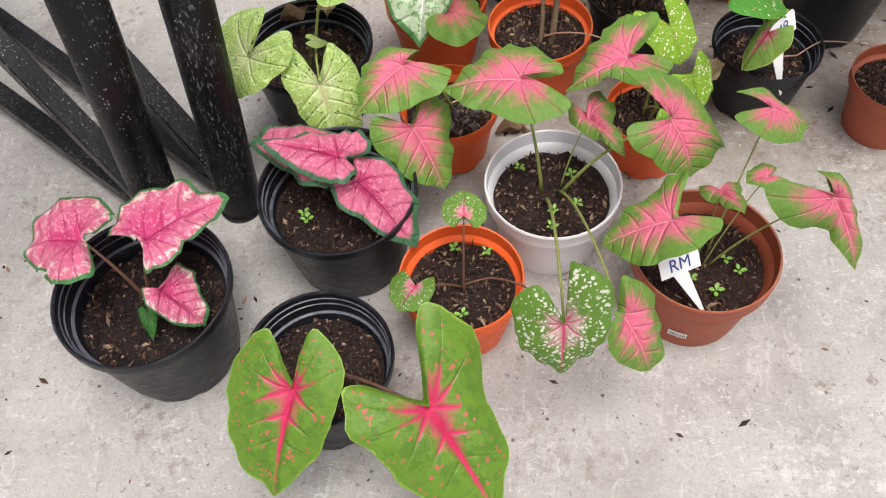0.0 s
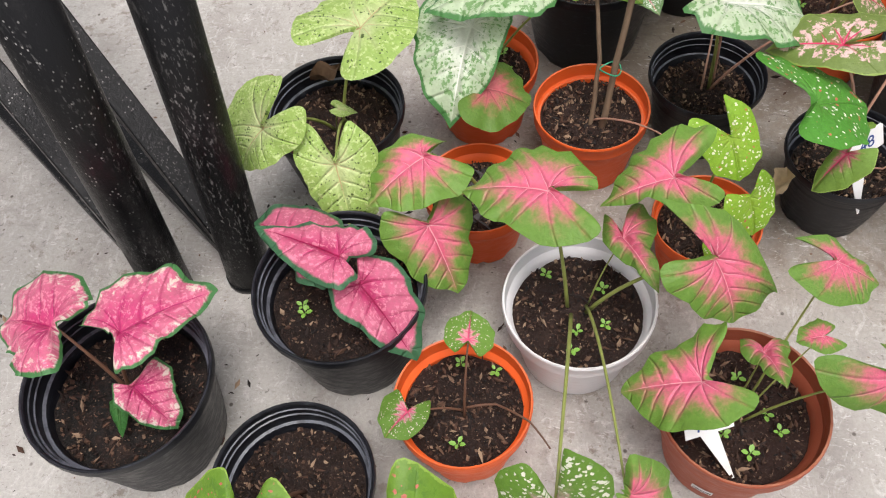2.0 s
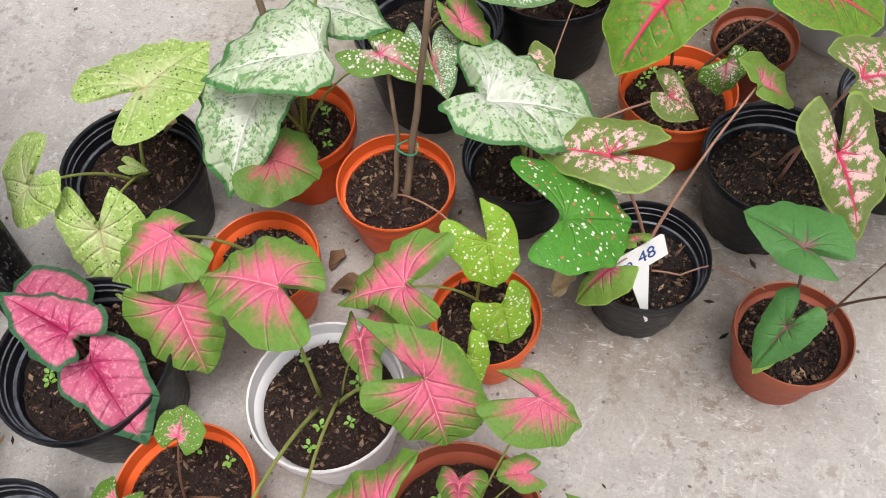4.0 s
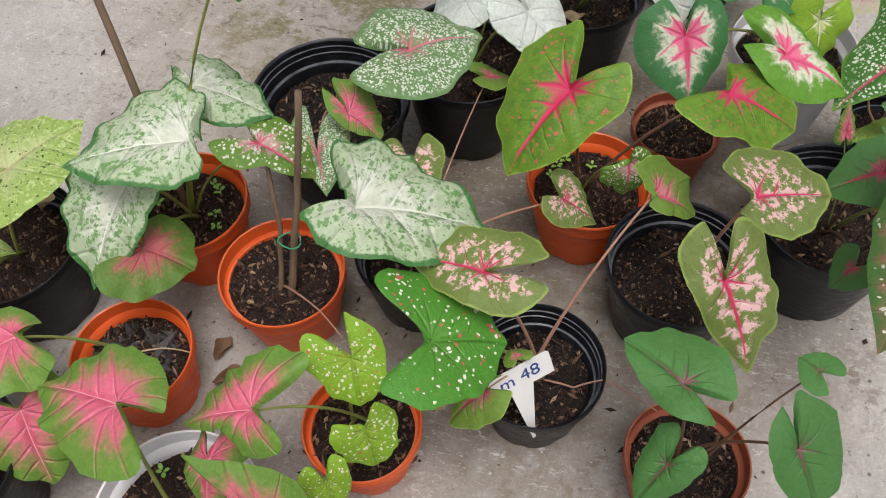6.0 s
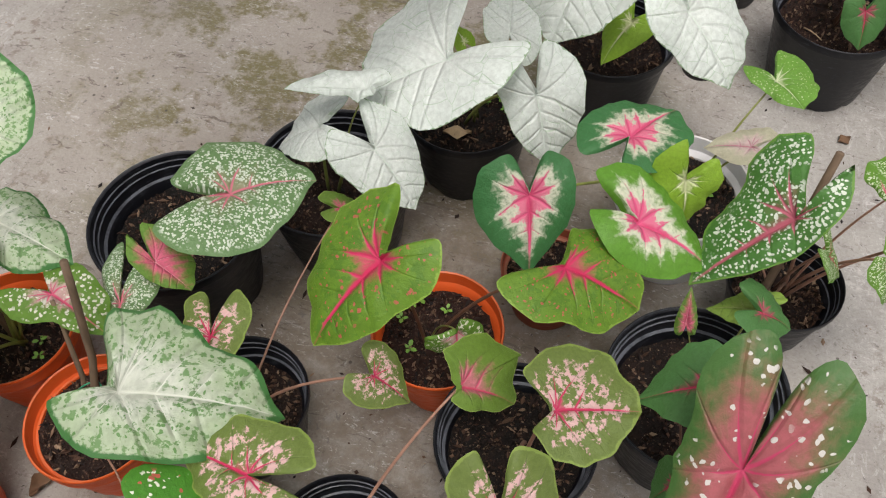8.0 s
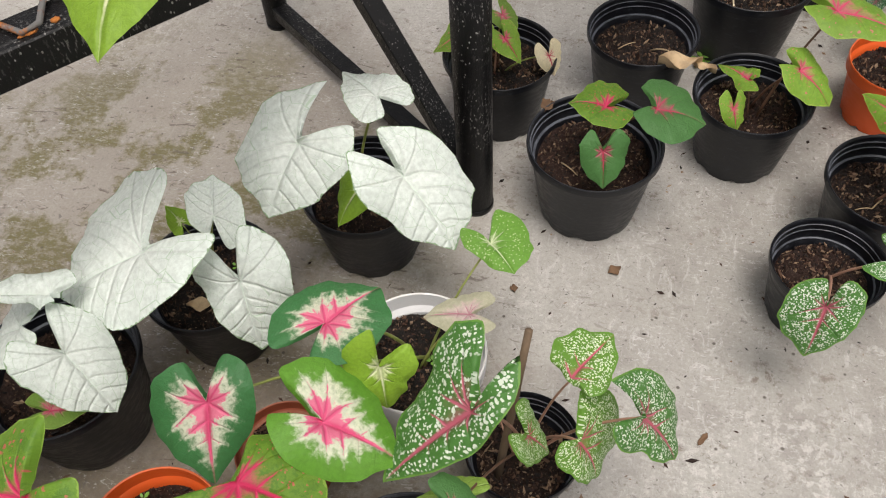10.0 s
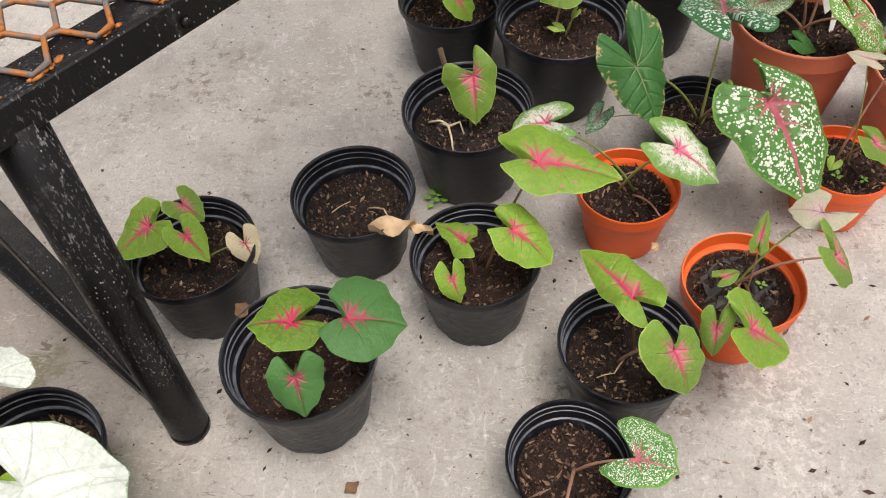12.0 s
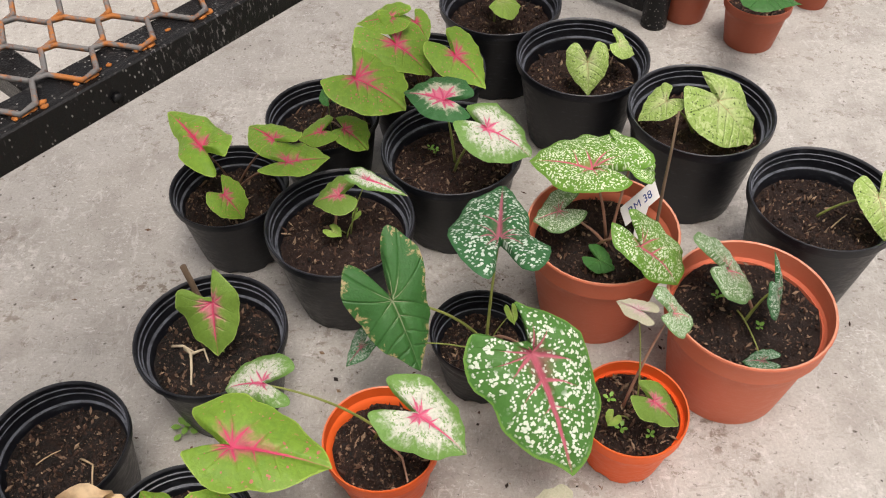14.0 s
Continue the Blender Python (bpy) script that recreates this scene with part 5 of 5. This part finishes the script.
leaf(plant_aw, (2.119, 3.170, 0.220), (2.069, 3.151, 0.190), 'lime', (0.65, -0.13, 0.39, -0.41), (0.65, -0.13, 0.39, -0.41))
plant_ax = potted(2.342, 2.938, 0.124, 0.204, 'black')
leaf(plant_ax, (2.415, 2.916, 0.220), (2.429, 2.862, 0.170), 'lime', (0.53, -0.13, 0.32, -0.54), (0.53, -0.13, 0.32, -0.54))
plant_ay = potted(2.305, 3.791, 0.068, 0.101, 'brown')
plant_az = potted(2.439, 3.676, 0.078, 0.115, 'brown')
leaf(plant_az, (2.384, 3.541, 0.200), (2.471, 3.521, 0.190), 'plain', (0.63, -0.13, 0.38, -0.54), (0.63, -0.13, 0.38, -0.54))
plant_ba = potted(2.630, 3.833, 0.052, 0.077, 'brown')


# ---- small things ----


def turned(u, v):
    """A turn whose x runs along u and whose y lies towards v."""
    u = Vector(u).normalized()
    w = u.cross(Vector(v)).normalized()
    return Matrix((u, w.cross(u), w)).transposed().to_4x4()


def plant_label(left, right, spike, words, size):
    """A white T-shaped plastic label stuck in the soil, with handwriting in blue."""
    l, r, s = Vector(left), Vector(right), Vector(spike)
    mid, wide = (l + r) / 2, (r - l).length
    m = Matrix.Translation(mid) @ turned(r - l, mid - s)
    drop = (m.inverted() @ s)
    ob = new("plant_label")
    ob.location = s
    hgt = wide * 0.22
    rim = [(-wide / 2, -hgt), (-wide * 0.2, -hgt), (drop.x - 0.0018, drop.y - 0.02), (drop.x + 0.0018, drop.y - 0.02), (wide * 0.16, -hgt), (wide / 2, -hgt), (wide / 2, hgt * 0.8), (wide * 0.46, hgt), (-wide * 0.46, hgt), (-wide / 2, hgt * 0.8)]
    bm = bmesh.new()
    low = [bm.verts.new(m @ Vector((x, y, -0.0006))) for x, y in rim]
    top = [bm.verts.new(m @ Vector((x, y, 0.0006))) for x, y in rim]
    bm.faces.new(low[::-1]), bm.faces.new(top)
    for k in range(len(rim)):
        j = (k + 1) % len(rim)
        bm.faces.new((low[k], low[j], top[j], top[k]))
    body = part("tag", bm, TAG, None, "white plastic tag", smooth=False)
    body.parent, body.matrix_parent_inverse = ob, Matrix.Translation(s).inverted()
    cu = bpy.data.curves.new("handwriting", "FONT")
    cu.body, cu.size, cu.align_x, cu.align_y, cu.extrude = words, size, "CENTER", "CENTER", 0.0002
    cu.materials.append(INK)
    txt = new("handwriting", cu)
    txt.parent, txt.matrix_parent_inverse = ob, Matrix.Translation(s).inverted()
    txt.matrix_basis = m @ Matrix.Translation((0, 0, 0.001))
    tagged(txt, "blue handwritten number")
    tagged(ob, "white plastic plant label with blue handwriting in soil", "plant label", "plant labels")


plant_label((0.600, 1.094, 0.185), (0.663, 1.149, 0.195), (0.654, 1.098, 0.105), "m 48", 0.026)
plant_label((2.001, 2.889, 0.21), (2.063, 2.943, 0.222), (2.015, 2.868, 0.15), "RM 38", 0.021)
plant_label((0.408, 0.716, 0.172), (0.462, 0.741, 0.168), (0.4675, 0.702, 0.125), "RM", 0.024)


def stick(points, r0, r1, label):
    bm = bmesh.new()
    a = [Vector(p) for p in points]
    fine = []
    for p, q in zip(a, a[1:]):
        fine += [p.lerp(q, f) + Vector((noise.noise(p * 40 + Vector((f * 5, 0, 0))), noise.noise(p * 40 + Vector((0, f * 5, 3))), 0)) * 0.002 for f in (0, 0.25, 0.5, 0.75)]
    tube(bm, fine + [a[-1]], (r0, r1), 8)
    ob = part("stick", bm, WOOD)
    return tagged(ob, label, "stick")


stick([(0.30, 1.20, 0.085), (0.32, 1.26, 0.25), (0.340, 1.292, 0.42)], 0.0054, 0.0042, "weathered brown support stick in orange pot soil")
stick([(0.285, 1.205, 0.085), (0.29, 1.25, 0.2), (0.275, 1.29, 0.31)], 0.004, 0.0028, "thin brown stem tied beside a support stick")
stick([(0.115, 1.30, 0.09), (0.10, 1.32, 0.33), (0.06, 1.38, 0.55)], 0.0055, 0.0045, "leaning brown support stick in orange pot soil")
stick([(1.064, 1.660, 0.055), (1.086, 1.735, 0.335)], 0.0062, 0.005, "weathered brown support stick in black pot soil")
stick([(1.34, 2.762, 0.105), (1.314, 2.785, 0.225)], 0.0055, 0.005, "short cut stick in black pot soil")
stick([(2.058, 2.885, 0.14), (2.062, 2.92, 0.40)], 0.0032, 0.002, "thin pale stick in large salmon pot soil")

bm = bmesh.new()
ring = [(0.306 + 0.015 * math.cos(k * 0.4189), 1.238 + 0.013 * math.sin(k * 0.4189), 0.195 + 0.004 * math.sin(k * 0.8)) for k in range(16)]
tube(bm, ring, (0.0012, 0.0012), 5)
tagged(part("plant_tie", bm, TIE), "thin green plant tie round a support stick", "plant tie")


def seedling(plant, dx, dy, size):
    """A weed seedling with four small oval leaves."""
    rnd = random.Random(int((plant.location.x + dx) * 9973) + int((plant.location.y + dy) * 7919))
    bm = bmesh.new()
    c = Vector((plant.location.x + dx, plant.location.y + dy, plant["level"] + 0.004))
    turn = rnd.random() * 6.28
    tube(bm, [c, c + Vector((0.001, 0.001, size * 0.9))], (0.0008, 0.0006), 5)
    for k in range(4):
        a = turn + k * 1.571 + rnd.uniform(-0.3, 0.3)
        u, w = Vector((math.cos(a), math.sin(a), 0.25)), Vector((-math.sin(a), math.cos(a), 0))
        q = c + Vector((0, 0, size * (0.7 + 0.2 * (k % 2))))
        s = size * rnd.uniform(0.7, 1.1)
        vs = [bm.verts.new(q + u * s * f + w * s * g + Vector((0, 0, h * s))) for f, g, h in ((0.15, 0, 0), (0.45, 0.3, 0.08), (0.85, 0.26, 0.1), (1.1, 0, 0), (0.85, -0.26, 0.1), (0.45, -0.3, 0.08), (0.6, 0, 0))]
        for i in range(6):
            bm.faces.new((vs[i], vs[(i + 1) % 6], vs[6]))
    ob = part("seedling", bm, SPROUT, None, "tiny green weed seedling")
    ob.parent, ob.matrix_parent_inverse = plant, plant.matrix_basis.inverted()


SPROUT = plain("sprout_green", (0.20, 0.40, 0.06), 0.5, 0.3, 80)
for plant, spots in (
    (plant_e, ((-0.045, 0.045), (0.0, -0.035), (0.035, -0.022), (-0.005, -0.062), (0.03, 0.03))),
    (plant_f, ((-0.02, -0.03), (0.03, 0.0), (0.045, -0.02), (0.01, -0.05), (-0.03, 0.03), (0.0, 0.045))),
    (plant_d, ((0.035, 0.05), (-0.01, 0.055), (0.0, -0.05))),
    (plant_h, ((-0.04, 0.03), (0.03, 0.04), (0.04, 0.0), (0.02, 0.05), (-0.02, -0.03), (0.05, -0.02), (-0.05, 0.0))),
    (plant_q, ((-0.05, 0.03), (-0.055, 0.01), (-0.04, 0.045), (-0.03, -0.03), (0.0, 0.04))),
    (plant_k, ((0.03, 0.02), (0.045, -0.01))), (plant_ar, ((-0.04, 0.03), (0.01, -0.03))), (plant_ao, ((-0.03, 0.03), (-0.04, 0.04))),
    (plant_aq, ((-0.03, 0.02), (-0.02, -0.03), (0.02, -0.04))), (plant_b, ((-0.05, -0.02), (-0.045, -0.03))), (plant_w, ((0.02, 0.04), (0.04, 0.05), (0.05, 0.03))),
    (plant_ag, ((0.03, 0.0), (0.02, -0.05), (-0.02, -0.02))), (plant_u, ((0.02, 0.0), (0.035, 0.01))),
):
    for dx, dy in spots:
        seedling(plant, dx, dy, 0.0095)


def dry_leaf(x, y, z, length, width, turn, material, label, curl=0.5):
    """A crumpled dry leaf."""
    bm = bmesh.new()
    rows, cols, ph = 8, 6, x * 37 + y * 11
    grid = []
    for i in range(rows + 1):
        f = i / rows
        half = width / 2 * math.sin(math.pi * (0.03 + 0.94 * f)) ** 1.1
        row = []
        for j in range(cols + 1):
            g = j / cols * 2 - 1
            p = Vector((length * (f - 0.5), half * g * (1 + 0.25 * math.sin(f * 9 + ph)), 0))
            p.z = curl * width * (0.25 * g * g + 0.18 * math.sin(f * 7 + g * 3 + ph)) + 0.12 * width * noise.noise(p * 130)
            row.append(bm.verts.new(p))
        grid.append(row)
    low = min(v.co.z for r in grid for v in r)
    for a, b in zip(grid, grid[1:]):
        for j in range(cols):
            bm.faces.new((a[j], a[j + 1], b[j + 1], b[j]))
    bmesh.ops.recalc_face_normals(bm, faces=bm.faces)
    ob = part("dry_leaf", bm, material)
    ob.matrix_basis = pose(x, y, z - low, 0, 0, turn)
    return tagged(ob, label, "dry leaf", "fallen dry leaves")


dry_leaf(1.183, 2.081, 0.0005, 0.026, 0.018, 40, DRY, "small curled brown leaf on concrete")
dry_leaf(1.025, 2.013, 0.0005, 0.018, 0.012, 110, DRY, "small dark dry leaf bit on concrete")
dry_leaf(1.341, 1.806, 0.0005, 0.026, 0.010, 60, DRY, "narrow brown leaf bit on concrete")
dry_leaf(0.235, 1.108, 0.0005, 0.06, 0.03, 25, DRY, "crumpled brown dry leaf on concrete", 1.3)
dry_leaf(0.27, 1.085, 0.0005, 0.05, 0.022, 130, DRY, "crumpled brown dry leaf on concrete", 1.4)
dry_leaf(0.200, 1.150, 0.0005, 0.04, 0.024, 75, DRY, "crumpled brown dry leaf on concrete", 1.2)
dry_leaf(1.24, 2.44, 0.145, 0.075, 0.034, 5, TAN, "shrivelled tan leaf hanging over pot rim", 1.3)
dry_leaf(1.285, 2.435, 0.148, 0.04, 0.02, -20, TAN, "shrivelled tan leaf on a pot rim", 1.3)
dry_leaf(0.583, 1.813, 0.116, 0.045, 0.022, 15, TAN, "dry tan leaf on potting soil", 0.6)
dry_leaf(1.03, 2.285, 0.158, 0.028, 0.026, 80, DRY, "small brown dry leaf on pot rim", 0.8)
dry_leaf(-0.12, 1.235, 0.15, 0.05, 0.035, 30, DRY, "brown dry leaf on pot rim", 1.0)
dry_leaf(-0.07, 1.25, 0.15, 0.04, 0.03, 100, TAN, "tan dry leaf on pot rim", 1.0)
dry_leaf(0.545, 1.10, 0.13, 0.05, 0.03, 70, TAN, "crumpled tan leaf beside a pot rim", 1.2)
dry_leaf(1.665, 2.47, 0.05, 0.02, 0.016, 70, TAN, "small tan leaf bit on an orange pot", 0.9)


def dead_stem(plant, points, material, label, r=0.0018):
    """A withered stalk that lies on or leans out of the soil."""
    bm = bmesh.new()
    c = Vector((plant.location.x, plant.location.y, plant["level"]))
    a = [c + Vector(p) for p in points]
    fine = [p.lerp(q, f) + Vector((0, 0, 0.003 * math.sin(f * 3.14))) for p, q in zip(a, a[1:]) for f in (0, 0.33, 0.66)]
    tube(bm, fine + [a[-1]], (r, r * 0.6), 6)
    ob = part("withered_stalk", bm, material, None, label)
    ob.parent, ob.matrix_parent_inverse = plant, plant.matrix_basis.inverted()


dead_stem(plant_ad, [(0.02, 0.0, 0.0), (0.05, -0.02, 0.02), (0.07, -0.075, 0.035)], TAN, "dry tan stalk")
dead_stem(plant_ad, [(-0.04, -0.01, 0.003), (-0.01, 0.012, 0.005)], TAN, "dry tan stalk", 0.0012)
dead_stem(plant_ah, [(0.01, 0.0, 0.002), (0.03, -0.025, 0.014), (0.04, -0.07, 0.03)], STALK["pink"], "drooping pink stalk", 0.0022)
dead_stem(plant_ah, [(0.0, 0.01, 0.002), (-0.02, 0.02, 0.02), (0.02, 0.03, 0.03)], STALK["pink"], "drooping pink stalk")
dead_stem(plant_af, [(0.0, 0.0, 0.0), (-0.02, -0.03, 0.008), (-0.045, -0.035, 0.005)], TAN, "dry tan stalk", 0.0014)
dead_stem(plant_aa, [(-0.05, -0.02, 0.004), (-0.02, -0.045, 0.006)], TAN, "dry tan stalk", 0.0014)
dead_stem(plant_d, [(0.0, 0.0, 0.0), (0.04, 0.005, 0.012), (0.083, -0.02, 0.032), (0.11, -0.05, 0.03)], STALK["brown"], "drooping brown stalk", 0.002)
dead_stem(plant_j, [(0.0, -0.01, 0.0), (0.03, -0.03, 0.03), (0.08, -0.06, 0.05), (0.12, -0.09, 0.05)], STALK["pink"], "thin pale stalk bent over the rim", 0.0018)
dead_stem(plant_i, [(-0.02, 0.0, 0.004), (0.03, 0.02, 0.012), (0.075, 0.02, 0.02)], TAN, "dry tan stalk", 0.0015)
dead_stem(plant_l, [(0.0, 0.0, 0.0), (0.05, -0.01, 0.02), (0.085, 0.0, 0.04), (0.15, -0.035, 0.06)], STALK["pink"], "thin pale stalk bent over the rim", 0.0016)
dead_stem(plant_m, [(0.0, 0.0, 0.0), (0.03, 0.02, 0.03), (0.055, 0.045, 0.05)], STALK["brown"], "short brown stalk", 0.0018)
dead_stem(plant_y, [(-0.01, 0.0, 0.0), (-0.035, 0.03, 0.03), (-0.05, 0.045, 0.06)], STALK["pink"], "short withered stalk", 0.0022)
dead_stem(plant_as, [(0.02, -0.03, 0.0), (0.0, -0.06, 0.02)], TAN, "dry tan stalk", 0.0014)
dead_stem(plant_ax, [(0.02, -0.02, 0.0), (0.05, 0.0, 0.012)], TAN, "dry tan stalk", 0.0014)


def barcode_sticker(pot, turn, z, wide, high, r):
    """A white sticker bent round a pot's side, with printed bars."""
    def strip(name, u0, u1, z0, z1, out, material, parent, label=""):
        bm = bmesh.new()
        cols = []
        for k in range(7):
            a = turn + (u0 + (u1 - u0) * k / 6) / r
            cols.append([bm.verts.new((pot.location.x + (r + out + 0.12 * (zz - z)) * math.cos(a), pot.location.y + (r + out + 0.12 * (zz - z)) * math.sin(a), zz)) for zz in (z0, z1)])
        for p, q in zip(cols, cols[1:]):
            bm.faces.new((p[0], q[0], q[1], p[1]))
        ob = part(name, bm, material, None, label)
        ob.parent, ob.matrix_parent_inverse = parent, Matrix.Translation(pot.location).inverted() if parent.parent is None else Matrix.Identity(4)
        return ob
    tag = new("barcode_sticker")
    tag.location = pot.location
    strip("paper", -wide / 2, wide / 2, z - high / 2, z + high / 2, 0.0012, TAG, tag)
    u = -wide * 0.42
    bars = random.Random(3)
    while u < wide * 0.42:
        w = bars.choice((0.0005, 0.0008, 0.0012))
        strip("printed_bar", u, u + w, z - high * 0.3, z + high * 0.25, 0.0018, INKBLACK, tag)
        u += w + bars.choice((0.0008, 0.0012))
    tagged(tag, "small white barcode sticker on a brown pot", "sticker")


INKBLACK = plain("black_print", (0.02, 0.02, 0.02), 0.5, 0.1)
barcode_sticker(plant_f, math.radians(-112.5), 0.044, 0.026, 0.016, 0.0798)

# charcoal lumps and bark on the soil of two orange pots
LUMP = plain("charcoal", (0.075, 0.07, 0.068), 0.85, 0.6, 140)
for plant in (plant_i, plant_ag):
    bm = bmesh.new()
    crumbs(bm, 0.058, plant["level"] + 0.002, 120, 0.011)
    ob = part("charcoal", bm, LUMP, None, "grey charcoal and bark lumps", smooth=False)
    ob.matrix_basis, ob.parent = Matrix.Identity(4), plant
    tagged(ob, kind="stuff")

# pale roots on the soil of one pot
bm = bmesh.new()
for pts in ([(1.31, 2.70, 0.128), (1.325, 2.685, 0.136), (1.33, 2.66, 0.133), (1.333, 2.635, 0.126)], [(1.29, 2.705, 0.127), (1.31, 2.70, 0.135), (1.33, 2.69, 0.130)], [(1.325, 2.685, 0.134), (1.345, 2.69, 0.14), (1.352, 2.675, 0.125)]):
    tube(bm, pts, (0.0028, 0.0015), 6)
tagged(part("root", bm, plain("pale_root", (0.62, 0.52, 0.36), 0.7, 0.3, 90)), "pale exposed roots on potting soil", "root")

# a green weed on the floor
weed = new("weed")
weed.location = (1.297, 2.633, 0)
for k in range(9):
    bm = bmesh.new()
    a, q = k * 2.4, 0.006 + 0.0022 * k
    c = Vector((1.297 + q * math.cos(a), 2.633 + q * math.sin(a), 0.006 + 0.0012 * (9 - k)))
    u, w = Vector((math.cos(a), math.sin(a), 0.2)), Vector((-math.sin(a), math.cos(a), 0))
    vs = [bm.verts.new(c + u * 0.009 * f + w * 0.009 * g) for f, g in ((-0.9, 0), (-0.3, 0.5), (0.4, 0.55), (1, 0), (0.4, -0.55), (-0.3, -0.5))]
    bm.faces.new(vs)
    tube(bm, [(1.297, 2.633, 0.0), c], (0.0008, 0.0006), 4)
    ob = part("leaf", bm, SPROUT, None)
    ob.parent, ob.matrix_parent_inverse = weed, Matrix.Translation(weed.location).inverted()
tagged(weed, "small green weed growing from concrete", "weed")

# a potted plant on the bench
top = potted(0.735, 2.14, 0.07, 0.105, "brown", 0.664)
leaf(top, (0.693, 1.800, 0.735), (0.705, 1.704, 0.700), 'limewhite', (0.58, -0.13, 0.35, -0.54), (0.58, -0.13, 0.35, -0.54))
shelf = potted(1.13, 2.52, 0.085, 0.13, "black", 0.664)
leaf(shelf, (1.172, 2.372, 0.745), (1.205, 2.335, 0.690), 'spotted', (0.61, -0.13, 0.36, -0.63), (0.61, -0.13, 0.36, -0.63))

# a post beyond the last pots
for x, y in ((2.19, 3.86),):
    bm = bmesh.new()
    tube(bm, [(x, y, 0), (x, y, 0.012), (x, y, 0.4), (x, y, 0.66)], (0.03, 0.03), 18)
    tagged(part("bench_post", bm, STEEL), "black painted steel bench post on concrete", "post")

# loose grit and plant bits on the floor
bm = bmesh.new()
grit = random.Random(21)
for _ in range(1500):
    f = grit.random()
    x, y = -0.5 + 2.9 * f + grit.gauss(0, 0.33), 0.55 + 2.5 * f + grit.gauss(0, 0.33)
    s = 0.0012 + 0.0045 * grit.random() ** 4
    m = pose(x, y, s * 0.3, 0, 0, grit.random() * 360) @ Matrix.Diagonal((s * grit.uniform(0.8, 2.4), s * 0.7, s * 0.4, 1))
    vs = [bm.verts.new(m @ Vector(c)) for c in ((1, 0, 0), (-1, 0.1, 0), (0, 1, 0.1), (0, -1, 0), (0.1, 0, 1), (0, 0.1, -0.7))]
    for f in ((0, 2, 4), (2, 1, 4), (1, 3, 4), (3, 0, 4), (2, 0, 5), (1, 2, 5), (3, 1, 5), (0, 3, 5)):
        bm.faces.new([vs[i] for i in f])
tagged(part("grit", bm, CRUMB, None, smooth=False), "loose soil grit and bark bits on concrete", "grit", kind="stuff")
